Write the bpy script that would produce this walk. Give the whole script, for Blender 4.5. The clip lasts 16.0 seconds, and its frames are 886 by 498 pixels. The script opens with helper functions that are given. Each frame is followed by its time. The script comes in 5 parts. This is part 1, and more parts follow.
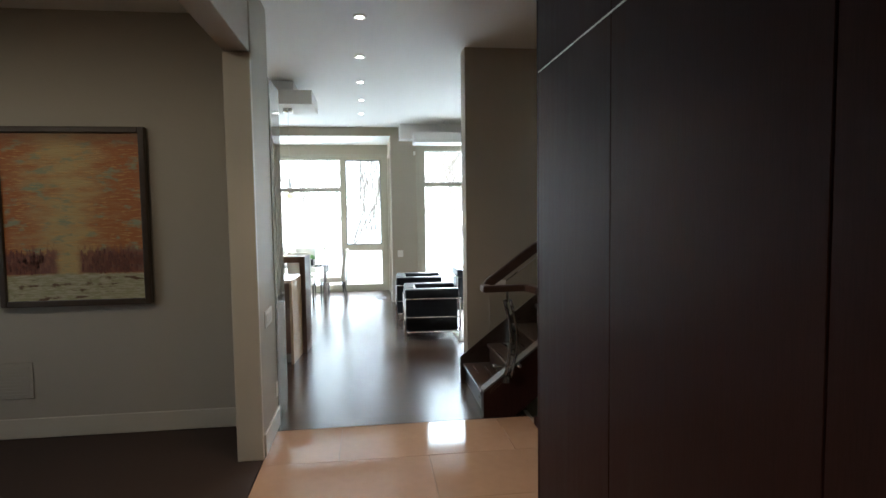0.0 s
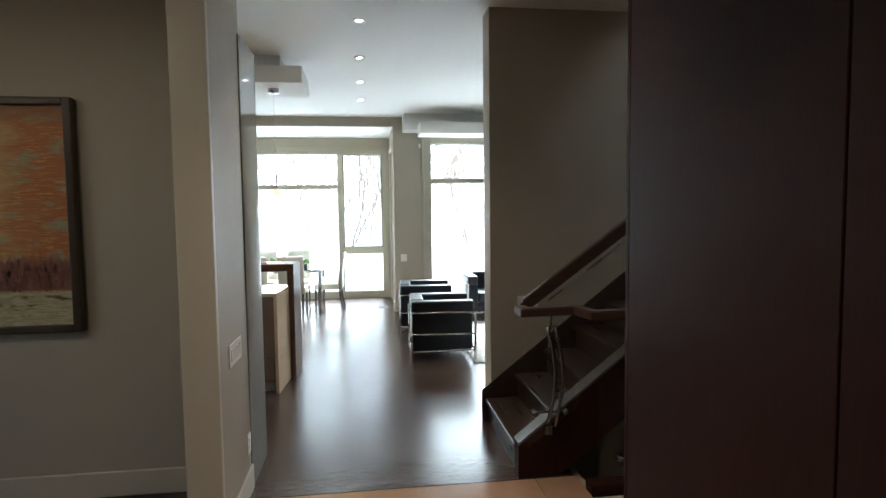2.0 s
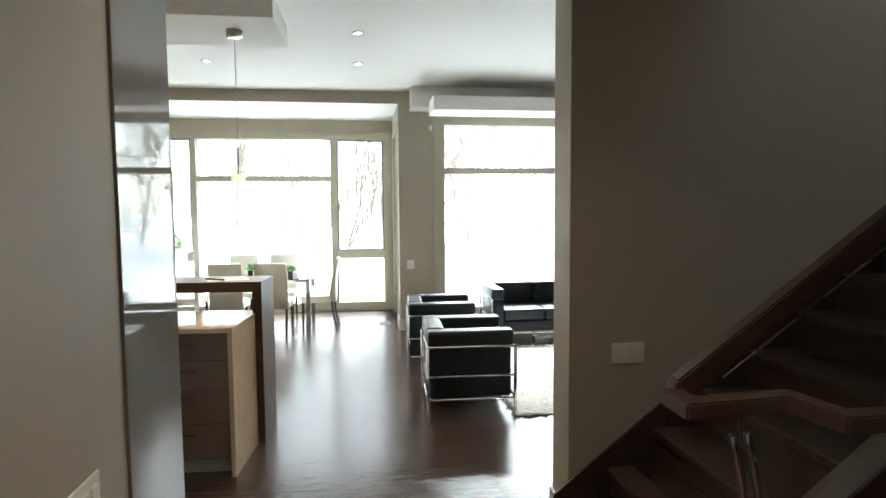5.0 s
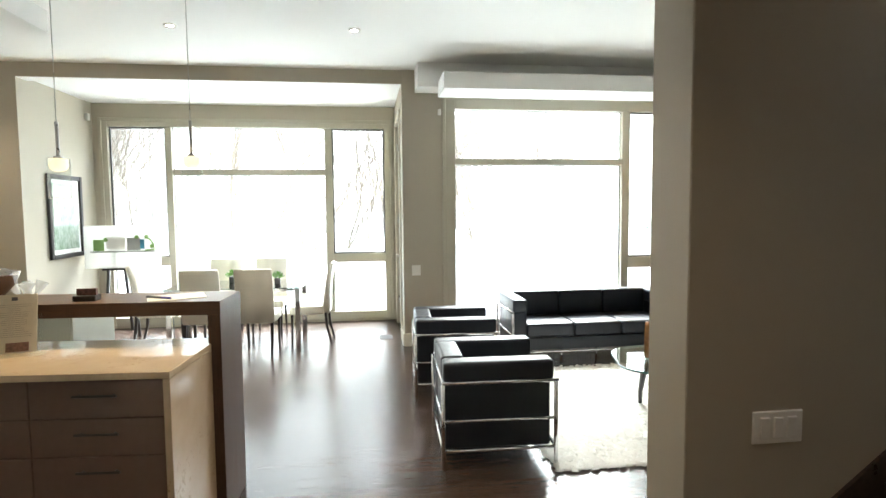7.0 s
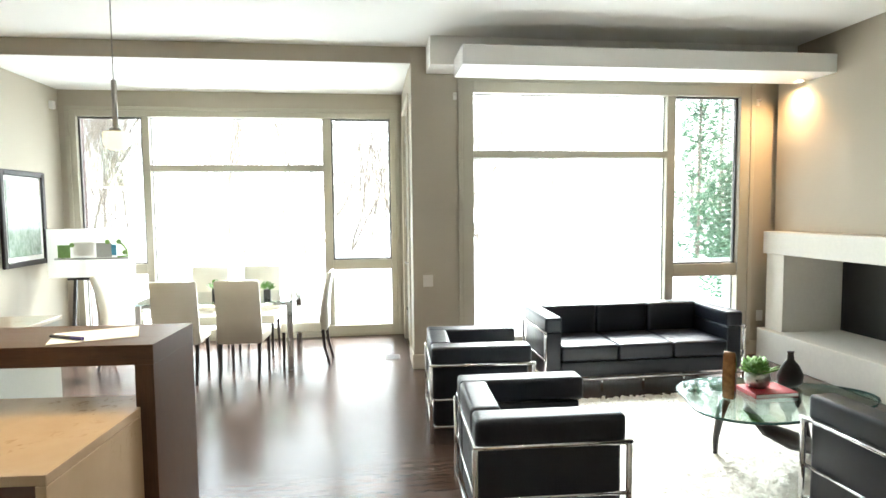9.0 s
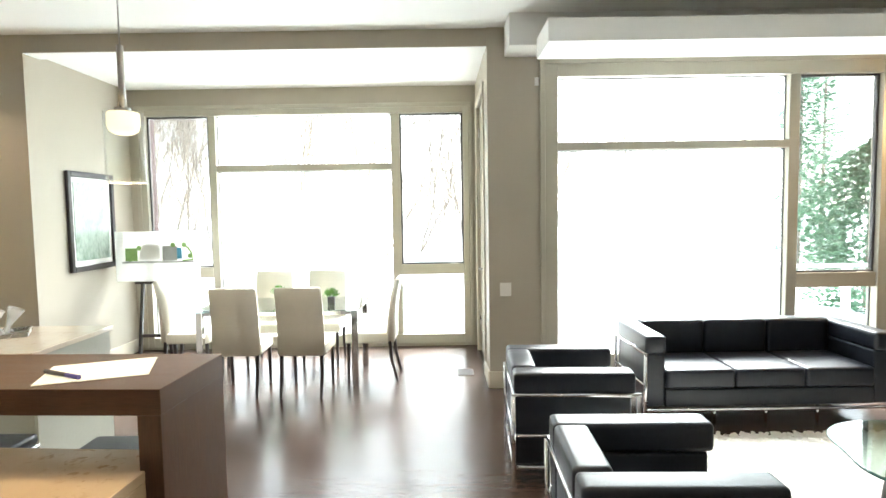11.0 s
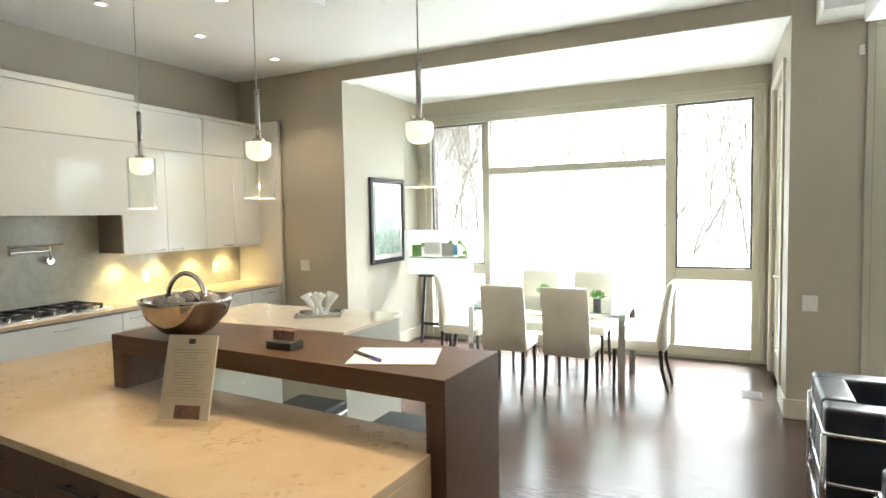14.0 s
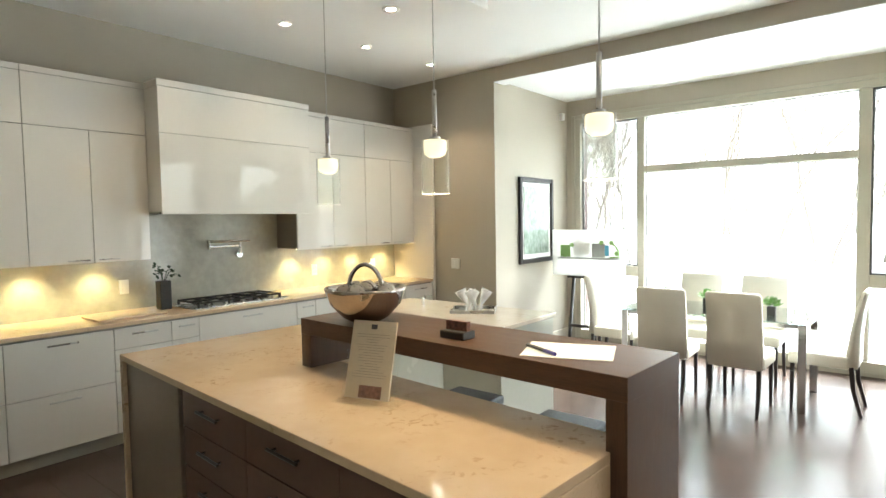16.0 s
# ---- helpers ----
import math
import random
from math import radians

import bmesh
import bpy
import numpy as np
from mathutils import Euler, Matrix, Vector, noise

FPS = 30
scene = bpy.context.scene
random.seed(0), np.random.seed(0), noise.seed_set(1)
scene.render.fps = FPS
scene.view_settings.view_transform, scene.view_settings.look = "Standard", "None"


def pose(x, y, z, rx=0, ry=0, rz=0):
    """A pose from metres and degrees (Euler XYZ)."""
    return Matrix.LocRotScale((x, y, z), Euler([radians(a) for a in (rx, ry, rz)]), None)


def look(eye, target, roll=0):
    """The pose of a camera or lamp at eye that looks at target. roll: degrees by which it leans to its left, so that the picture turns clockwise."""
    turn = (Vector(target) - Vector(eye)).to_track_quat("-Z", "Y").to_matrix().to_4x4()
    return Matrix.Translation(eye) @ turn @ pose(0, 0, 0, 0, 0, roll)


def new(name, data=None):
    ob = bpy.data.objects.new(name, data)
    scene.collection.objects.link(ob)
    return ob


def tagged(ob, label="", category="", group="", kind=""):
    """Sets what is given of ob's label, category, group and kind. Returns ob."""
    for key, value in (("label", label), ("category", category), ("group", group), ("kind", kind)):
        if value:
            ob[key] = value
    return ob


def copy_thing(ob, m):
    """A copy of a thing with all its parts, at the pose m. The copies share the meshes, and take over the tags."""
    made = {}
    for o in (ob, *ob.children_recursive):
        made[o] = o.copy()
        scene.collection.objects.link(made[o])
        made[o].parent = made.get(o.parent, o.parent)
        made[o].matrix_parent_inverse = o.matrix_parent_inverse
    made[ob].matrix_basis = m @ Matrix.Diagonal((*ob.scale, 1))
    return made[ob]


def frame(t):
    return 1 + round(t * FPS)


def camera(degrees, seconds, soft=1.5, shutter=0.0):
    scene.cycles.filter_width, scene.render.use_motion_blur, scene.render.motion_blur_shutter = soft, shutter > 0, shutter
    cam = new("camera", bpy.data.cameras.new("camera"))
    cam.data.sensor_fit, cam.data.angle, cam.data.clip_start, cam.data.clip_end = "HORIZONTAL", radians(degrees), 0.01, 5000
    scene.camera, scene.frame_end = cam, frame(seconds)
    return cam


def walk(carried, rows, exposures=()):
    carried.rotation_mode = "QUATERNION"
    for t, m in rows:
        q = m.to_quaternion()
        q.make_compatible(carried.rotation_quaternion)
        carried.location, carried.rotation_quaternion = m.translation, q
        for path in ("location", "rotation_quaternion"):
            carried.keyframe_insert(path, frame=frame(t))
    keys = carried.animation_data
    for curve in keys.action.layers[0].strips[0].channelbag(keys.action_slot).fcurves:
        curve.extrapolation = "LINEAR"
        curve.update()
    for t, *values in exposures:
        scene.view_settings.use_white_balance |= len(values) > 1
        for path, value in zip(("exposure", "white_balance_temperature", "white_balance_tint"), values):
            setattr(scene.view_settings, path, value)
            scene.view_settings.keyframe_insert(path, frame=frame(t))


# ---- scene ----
cam = camera(75.8, 16.0)
PATH = [
    (0, (0.241, 0.228, 1.637), (0.493, 2.207, 1.506), -0.8),
    (0.5, (0.233, 0.503, 1.638), (0.486, 2.482, 1.505), -0.7),
    (1, (0.249, 0.767, 1.631), (0.502, 2.747, 1.501), -0.7),
    (1.5, (0.251, 1.018, 1.632), (0.503, 2.998, 1.501), -0.7),
    (2, (0.227, 1.272, 1.636), (0.482, 3.252, 1.504), -0.7),
    (2.5, (0.224, 1.552, 1.633), (0.481, 3.531, 1.5), -0.6),
    (3, (0.224, 1.845, 1.632), (0.483, 3.824, 1.502), -0.5),
    (3.5, (0.218, 2.133, 1.623), (0.479, 4.112, 1.489), -0.4),
    (4, (0.208, 2.421, 1.62), (0.475, 4.399, 1.486), -0.3),
    (4.5, (0.195, 2.709, 1.624), (0.462, 4.687, 1.485), -0.4),
    (7, (0.219, 4.02, 1.588), (0.482, 5.997, 1.449), -0.5),
    (7.5, (0.21, 4.262, 1.593), (0.473, 6.239, 1.453), -0.4),
    (8, (0.217, 4.503, 1.58), (0.478, 6.482, 1.441), -0.5),
    (10.5, (0.223, 5.47, 1.585), (0.352, 7.461, 1.455), -0.7),
    (11, (0.206, 5.548, 1.581), (0.214, 7.543, 1.451), -0.9),
    (11.5, (0.201, 5.584, 1.581), (0.067, 7.576, 1.454), -1.0),
    (12, (0.211, 5.599, 1.587), (-0.066, 7.576, 1.461), -1.1),
    (12.5, (0.21, 5.62, 1.589), (-0.215, 7.571, 1.47), -1.2),
    (13, (0.189, 5.633, 1.582), (-0.388, 7.544, 1.466), -1.2),
    (13.5, (0.162, 5.623, 1.583), (-0.573, 7.479, 1.469), -1.2),
    (14, (0.144, 5.607, 1.588), (-0.721, 7.406, 1.471), -1.1),
    (14.5, (0.119, 5.587, 1.585), (-0.856, 7.329, 1.474), -1.1),
    (15, (0.095, 5.567, 1.578), (-0.984, 7.248, 1.472), -1.1),
    (15.5, (0.069, 5.54, 1.573), (-1.112, 7.15, 1.468), -1.0),
    (16, (0.052, 5.531, 1.564), (-1.219, 7.072, 1.462), -1.0),
]
EXPOSURES = [(0, 3.18, 5450, 2), (3.0, 3.12, 5600, 2), (4.5, 3.1, 5800, 2), (7, 3.31, 6050, 3), (11, 3.46, 6120, 4), (13, 3.44, 6130, 3), (16, 3.39, 6080, 3)]
walk(cam, [(t, look(eye, target, roll)) for t, eye, target, roll in PATH], EXPOSURES)

# ---- world, sun, large lights ----
world = bpy.data.worlds.new("sky")
scene.world = world
world.use_nodes = True
wn = world.node_tree.nodes
sky = wn.new("ShaderNodeTexSky")
sky.sky_type, sky.sun_disc = "NISHITA", False
sky.sun_elevation, sky.sun_rotation = radians(42), radians(15)
sky.air_density, sky.dust_density = 1.0, 2.0
grey = wn.new("ShaderNodeHueSaturation")
grey.inputs["Saturation"].default_value = 0.35
world.node_tree.links.new(sky.outputs[0], grey.inputs["Color"])
world.node_tree.links.new(grey.outputs[0], wn["Background"].inputs["Color"])
wn["Background"].inputs["Strength"].default_value = 0.15

sun_data = bpy.data.lights.new("sun", "SUN")
sun_data.energy, sun_data.angle, sun_data.color = 2.0, radians(25), (1.0, 0.97, 0.93)
sun = new("sun", sun_data)
sun.matrix_world = look((3.7, 23.8, 12.9), (0, 10, 0))


def spot(name, at, to, watts, colour, size=100, blend=0.7, radius=0.03):
    d = bpy.data.lights.new(name, "SPOT")
    d.energy, d.color, d.spot_size, d.spot_blend, d.shadow_soft_size = watts, colour, radians(size), blend, radius
    o = new(name, d)
    o.matrix_world = look(at, to)
    return o


WARM = (1.0, 0.78, 0.54)
YELLOW = (1.0, 0.79, 0.36)


# ---- materials ----
def material(name, base, rough=0.5, metal=0.0, vary=0.12, scale=6.0, fine=60.0, bump=0.05, stretch=(1, 1, 1), other=None, coat=0.0,
             amount=0.5, per_object=0.0, spec=0.5, rough_vary=0.08):
    """A surface with colour variation at two scales, fine relief and uneven gloss."""
    m = bpy.data.materials.new(name)
    m.use_nodes = True
    t = m.node_tree
    n, link = t.nodes, t.links.new
    b = n["Principled BSDF"]
    co = n.new("ShaderNodeTexCoord")
    mp = n.new("ShaderNodeMapping")
    mp.inputs["Scale"].default_value = stretch
    geo = n.new("ShaderNodeNewGeometry")
    link(geo.outputs["Position"] if per_object == 0 else co.outputs["Object"], mp.inputs["Vector"])
    big = n.new("ShaderNodeTexNoise")
    big.inputs["Scale"].default_value, big.inputs["Detail"].default_value = scale, 4
    small = n.new("ShaderNodeTexNoise")
    small.inputs["Scale"].default_value, small.inputs["Detail"].default_value = fine, 5
    link(mp.outputs[0], big.inputs["Vector"])
    link(mp.outputs[0], small.inputs["Vector"])
    mix = n.new("ShaderNodeMix")
    mix.data_type = "RGBA"
    dark = other or tuple(c * (1 - vary) for c in base)
    light = base if other else tuple(min(1, c * (1 + vary)) for c in base)
    mix.inputs[6].default_value, mix.inputs[7].default_value = (*dark, 1), (*light, 1)
    add = n.new("ShaderNodeMath")
    add.operation = "MULTIPLY_ADD"
    link(small.outputs["Fac"], add.inputs[0])
    add.inputs[1].default_value = amount
    sub = n.new("ShaderNodeMath")
    sub.operation = "MULTIPLY"
    link(big.outputs["Fac"], sub.inputs[0])
    sub.inputs[1].default_value = 1 - amount
    link(sub.outputs[0], add.inputs[2])
    ramp = n.new("ShaderNodeMapRange")
    ramp.inputs["From Min"].default_value, ramp.inputs["From Max"].default_value = 0.3, 0.7
    link(add.outputs[0], ramp.inputs["Value"])
    link(ramp.outputs[0], mix.inputs[0])
    out = mix.outputs[2]
    if per_object:
        info = n.new("ShaderNodeObjectInfo")
        hsv = n.new("ShaderNodeHueSaturation")
        r = n.new("ShaderNodeMapRange")
        r.inputs["To Min"].default_value, r.inputs["To Max"].default_value = 1 - per_object, 1 + per_object
        link(info.outputs["Random"], r.inputs["Value"])
        link(r.outputs[0], hsv.inputs["Value"])
        link(out, hsv.inputs["Color"])
        out = hsv.outputs[0]
    link(out, b.inputs["Base Color"])
    b.inputs["Metallic"].default_value = metal
    b.inputs["Coat Weight"].default_value = coat
    b.inputs["Coat Roughness"].default_value = 0.05
    b.inputs["Specular IOR Level"].default_value = spec
    rr = n.new("ShaderNodeMapRange")
    rr.inputs["To Min"].default_value, rr.inputs["To Max"].default_value = max(0.0, rough - rough_vary), min(1, rough + rough_vary)
    link(big.outputs["Fac"], rr.inputs["Value"])
    link(rr.outputs[0], b.inputs["Roughness"])
    if bump:
        bp = n.new("ShaderNodeBump")
        bp.inputs["Strength"].default_value, bp.inputs["Distance"].default_value = bump, 0.01
        link(small.outputs["Fac"], bp.inputs["Height"])
        link(bp.outputs[0], b.inputs["Normal"])
    return m


def stone(name, light, mid, vein, rough=0.09):
    """Polished quartz: cloudy ground with clustered brown flecks."""
    m = material(name, light, rough, vary=0.1, scale=2.6, fine=11, bump=0.006, other=mid, amount=0.4, rough_vary=0.03)
    n, link = m.node_tree.nodes, m.node_tree.links.new
    b = n["Principled BSDF"]
    geo = n.new("ShaderNodeNewGeometry")
    flecks, patch = n.new("ShaderNodeTexNoise"), n.new("ShaderNodeTexNoise")
    flecks.inputs["Scale"].default_value, flecks.inputs["Detail"].default_value, flecks.inputs["Distortion"].default_value = 26, 8, 1.2
    patch.inputs["Scale"].default_value, patch.inputs["Detail"].default_value = 3.4, 2
    a, c, mul, mix = n.new("ShaderNodeMapRange"), n.new("ShaderNodeMapRange"), n.new("ShaderNodeMath"), n.new("ShaderNodeMix")
    a.inputs["From Min"].default_value, a.inputs["From Max"].default_value = 0.56, 0.68
    c.inputs["From Min"].default_value, c.inputs["From Max"].default_value = 0.48, 0.62
    mul.operation, mix.data_type = "MULTIPLY", "RGBA"
    for t, r in ((flecks, a), (patch, c)):
        link(geo.outputs["Position"], t.inputs["Vector"])
        link(t.outputs["Fac"], r.inputs["Value"])
    link(a.outputs[0], mul.inputs[0])
    link(c.outputs[0], mul.inputs[1])
    old = b.inputs["Base Color"].links[0].from_socket
    link(mul.outputs[0], mix.inputs[0])
    link(old, mix.inputs[6])
    mix.inputs[7].default_value = (*vein, 1)
    link(mix.outputs[2], b.inputs["Base Color"])
    return m


def glow(name, colour, strength):
    m = bpy.data.materials.new(name)
    m.use_nodes = True
    b = m.node_tree.nodes["Principled BSDF"]
    b.inputs["Base Color"].default_value = (0.8, 0.8, 0.8, 1)
    b.inputs["Emission Color"].default_value = (*colour, 1)
    b.inputs["Emission Strength"].default_value = strength
    return m


def glass_material(name, tint=(1, 1, 1), gloss=1.0):
    """Thin clear glass: straight-through light with a Fresnel sheen."""
    m = bpy.data.materials.new(name)
    m.use_nodes = True
    n, link = m.node_tree.nodes, m.node_tree.links.new
    n.remove(n["Principled BSDF"])
    clear, sheen, mix, fr = n.new("ShaderNodeBsdfTransparent"), n.new("ShaderNodeBsdfGlossy"), n.new("ShaderNodeMixShader"), n.new("ShaderNodeLayerWeight")
    clear.inputs["Color"].default_value = (*tint, 1)
    sheen.inputs["Roughness"].default_value = 0.01
    fr.inputs["Blend"].default_value = 0.5
    power = n.new("ShaderNodeMath")
    power.operation = "POWER"
    power.inputs[1].default_value = 4.5
    link(fr.outputs["Facing"], power.inputs[0])
    scale = n.new("ShaderNodeMath")
    scale.operation = "MULTIPLY_ADD"
    scale.inputs[1].default_value, scale.inputs[2].default_value = 0.7 * gloss, 0.035 * gloss
    link(power.outputs[0], scale.inputs[0])
    link(scale.outputs[0], mix.inputs[0])
    link(clear.outputs[0], mix.inputs[1])
    link(sheen.outputs[0], mix.inputs[2])
    link(mix.outputs[0], n["Material Output"].inputs["Surface"])
    return m


def screen_material(name):
    """Fine insect mesh: part of the light passes, part is caught by grey thread."""
    m = bpy.data.materials.new(name)
    m.use_nodes = True
    n, link = m.node_tree.nodes, m.node_tree.links.new
    b = n["Principled BSDF"]
    b.inputs["Base Color"].default_value = (0.10, 0.10, 0.10, 1)
    b.inputs["Roughness"].default_value = 0.7
    clear, mix = n.new("ShaderNodeBsdfTransparent"), n.new("ShaderNodeMixShader")
    mix.inputs[0].default_value = 0.26
    link(clear.outputs[0], mix.inputs[1])
    link(b.outputs[0], mix.inputs[2])
    link(mix.outputs[0], n["Material Output"].inputs["Surface"])
    return m


WALL = material("greige_wall_paint", (0.43, 0.385, 0.305), 0.6, vary=0.03, scale=1.5, fine=220, bump=0.06)
CEIL = material("white_ceiling_paint", (0.86, 0.85, 0.825), 0.75, vary=0.02, scale=1.2, fine=160, bump=0.05)
TRIM = material("trim_paint", (0.56, 0.51, 0.41), 0.4, vary=0.03, scale=3, fine=120, bump=0.03)
WINFRAME = material("window_frame_paint", (0.44, 0.41, 0.325), 0.42, vary=0.04, scale=4, fine=90, bump=0.03)
FLOORWOOD = material("dark_stained_oak_floor", (0.080, 0.049, 0.037), 0.235, vary=0.3, scale=5, fine=34, bump=0.003, stretch=(0.35, 6, 6),
                     per_object=0.09, amount=0.6, other=(0.052, 0.032, 0.025), spec=0.6, rough_vary=0.05)
DARKFLOOR = material("dark_carpet", (0.042, 0.024, 0.018), 0.85, vary=0.2, scale=20, fine=260, bump=0.4)
TILE = material("cream_polished_tile", (0.45, 0.275, 0.175), 0.07, vary=0.07, scale=2.2, fine=14, bump=0.01, per_object=0.04, rough_vary=0.03)
GROUT = material("tile_grout", (0.42, 0.33, 0.25), 0.8, vary=0.1, scale=10, fine=100)
WENGE = material("dark_wenge_veneer", (0.036, 0.0128, 0.0102), 0.55, vary=0.3, scale=4, fine=30, bump=0.05, stretch=(9, 9, 0.45),
                 other=(0.021, 0.0078, 0.0064), amount=0.6, spec=0.11)
BARWOOD = material("brown_oak_bar", (0.115, 0.060, 0.033), 0.36, vary=0.3, scale=4, fine=26, bump=0.06, stretch=(0.6, 12, 12),
                   other=(0.062, 0.034, 0.021), amount=0.6, spec=0.32)
BARWOODV = material("brown_oak_bar_leg", (0.115, 0.060, 0.033), 0.36, vary=0.3, scale=4, fine=26, bump=0.06, stretch=(12, 12, 0.6),
                    other=(0.062, 0.034, 0.021), amount=0.6, spec=0.32)
STAIRWOOD = material("dark_stair_wood", (0.075, 0.048, 0.036), 0.3, vary=0.3, scale=4, fine=24, bump=0.05, stretch=(6, 0.5, 6),
                     other=(0.04, 0.026, 0.02), amount=0.6)
STONE = stone("cream_quartz", (0.67, 0.51, 0.345), (0.58, 0.425, 0.275), (0.43, 0.29, 0.165))
# prep island quartz: window glare is put into a paler colour
GLARESTONE = stone("glare_quartz", (0.74, 0.66, 0.55), (0.67, 0.59, 0.48), (0.52, 0.43, 0.33))
SPLASH = material("grey_stone_backsplash", (0.47, 0.455, 0.385), 0.14, vary=0.16, scale=5, fine=16, bump=0.01, other=(0.36, 0.35, 0.30), amount=0.6)
GLOSSWHITE = material("white_gloss_lacquer", (0.70, 0.67, 0.615), 0.02, vary=0.012, scale=2, fine=30, bump=0.0, coat=0.0, spec=0.32, rough_vary=0.01)
GLOSSGREY = material("taupe_gloss_lacquer", (0.19, 0.122, 0.094), 0.10, vary=0.05, scale=2, fine=30, bump=0.0, coat=0.2, rough_vary=0.03)
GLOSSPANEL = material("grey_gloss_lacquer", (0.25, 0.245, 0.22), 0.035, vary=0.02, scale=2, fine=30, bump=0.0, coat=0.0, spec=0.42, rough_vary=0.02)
GREYCAB = material("warm_grey_cabinet", (0.46, 0.46, 0.40), 0.25, vary=0.03, scale=3, fine=60, bump=0.01)
CARCASS = material("cabinet_carcass", (0.22, 0.20, 0.17), 0.6, vary=0.06)
KICK = material("toe_kick", (0.40, 0.38, 0.34), 0.5, vary=0.05)
LEATHER = material("black_leather", (0.011, 0.014, 0.021), 0.36, vary=0.25, scale=5, fine=190, bump=0.18, spec=0.4)
CREAM = material("cream_leatherette", (0.80, 0.755, 0.645), 0.42, vary=0.05, scale=6, fine=170, bump=0.14)
BLACKWOOD = material("black_wood", (0.022, 0.018, 0.017), 0.4, vary=0.3, scale=8, fine=60, bump=0.05)
CHROME = material("polished_chrome", (0.72, 0.72, 0.73), 0.07, 1.0, vary=0.02, bump=0.0, rough_vary=0.03)
DIMSTEEL = material("dim_steel", (0.075, 0.055, 0.045), 0.4, 0.6, vary=0.06, bump=0.0)
# chrome darkened in colour, standing in for the dark surroundings it reflects
DIMCHROME = material("dimmed_chrome", (0.22, 0.21, 0.20), 0.25, 1.0, vary=0.06, bump=0.0)
# stringer's top edge: light falling on it is put into the colour
LITEDGE = material("lit_stringer_edge", (0.09, 0.076, 0.068), 0.45, vary=0.2, scale=6, fine=60)
STEEL = material("brushed_steel", (0.52, 0.51, 0.49), 0.28, 1.0, vary=0.06, scale=8, fine=90, bump=0.03)
BLACKMETAL = material("black_iron", (0.025, 0.025, 0.026), 0.45, 0.3, vary=0.2, fine=100)
WHITEPLASTIC = material("white_plastic", (0.78, 0.76, 0.71), 0.35, vary=0.02, bump=0.0)
RUGMAT = material("white_shag", (0.90, 0.89, 0.87), 0.95, vary=0.04, scale=9, fine=90, bump=0.3)
PILE = bpy.data.materials.new("white_shag_pile")
PILE.use_nodes = True
_n, _l = PILE.node_tree.nodes, PILE.node_tree.links.new
_t, _m = _n.new("ShaderNodeBsdfTranslucent"), _n.new("ShaderNodeMixShader")
_t.inputs["Color"].default_value = (0.84, 0.825, 0.79, 1)
_n["Principled BSDF"].inputs["Base Color"].default_value = (0.84, 0.825, 0.79, 1)
_n["Principled BSDF"].inputs["Roughness"].default_value = 0.95
_m.inputs[0].default_value = 0.5
_l(_n["Principled BSDF"].outputs[0], _m.inputs[1])
_l(_t.outputs[0], _m.inputs[2])
_l(_m.outputs[0], _n["Material Output"].inputs["Surface"])
# far bark made paler: haze and glare are put into the colour
WOODS = material("hazed_far_bark", (0.33, 0.30, 0.27), 0.9, vary=0.3, scale=0.5, fine=5, bump=0.0)
PAPER = material("white_paper", (0.82, 0.81, 0.78), 0.7, vary=0.02, fine=200, bump=0.02)
SHEER = bpy.data.materials.new("thin_white_board")
SHEER.use_nodes = True
_n, _l = SHEER.node_tree.nodes, SHEER.node_tree.links.new
_t, _m = _n.new("ShaderNodeBsdfTranslucent"), _n.new("ShaderNodeMixShader")
_t.inputs["Color"].default_value = (0.85, 0.85, 0.83, 1)
_n["Principled BSDF"].inputs["Base Color"].default_value = (0.85, 0.85, 0.83, 1)
_n["Principled BSDF"].inputs["Roughness"].default_value = 0.6
_m.inputs[0].default_value = 0.45
_l(_n["Principled BSDF"].outputs[0], _m.inputs[1])
_l(_t.outputs[0], _m.inputs[2])
_l(_m.outputs[0], _n["Material Output"].inputs["Surface"])
INK = material("dark_ink", (0.06, 0.06, 0.065), 0.6, vary=0.1)
GREENLEAF = material("green_leaf", (0.13, 0.29, 0.045), 0.45, vary=0.35, scale=14, fine=70, bump=0.1)
BARK = material("bare_bark", (0.26, 0.215, 0.17), 0.9, vary=0.3, scale=3, fine=25, bump=0.4)
EVERGREEN = material("evergreen_leaf", (0.12, 0.225, 0.13), 0.5, vary=0.4, scale=5, fine=40, bump=0.1)
SNOW = material("snow_ground", (0.88, 0.885, 0.89), 0.8, vary=0.06, scale=0.6, fine=9, bump=0.1)
CLAYBRICK = material("dark_red_brick", (0.10, 0.06, 0.055), 0.8, vary=0.2, scale=6, fine=60, bump=0.2)
PANE = glass_material("window_glass", (0.97, 0.99, 0.98))
CLEARGLASS = glass_material("clear_glass", (0.985, 0.995, 0.985), 0.8)
LAMPGLOW = glow("lamp_glow", (1.0, 0.76, 0.43), 0.14)
DISCGLOW = glow("downlight_glow", (1.0, 0.92, 0.78), 6)
GASKET = material("dark_gasket", (0.12, 0.115, 0.11), 0.6, vary=0.1)
MESH = screen_material("insect_screen")


# ---- mesh helpers ----
ORIGIN = {}


def thing(name, base, label, category, group="", kind=""):
    o = new(name)
    o.empty_display_size = 0.1
    o.location = base
    ORIGIN[o] = Vector(base)
    return tagged(o, label, category, group, kind)


def mesh_of(name, bm, mat, smooth=False):
    me = bpy.data.meshes.new(name)
    bm.to_mesh(me)
    bm.free()
    if mat:
        me.materials.append(mat)
    if smooth:
        me.polygons.foreach_set("use_smooth", [True] * len(me.polygons))
    return me


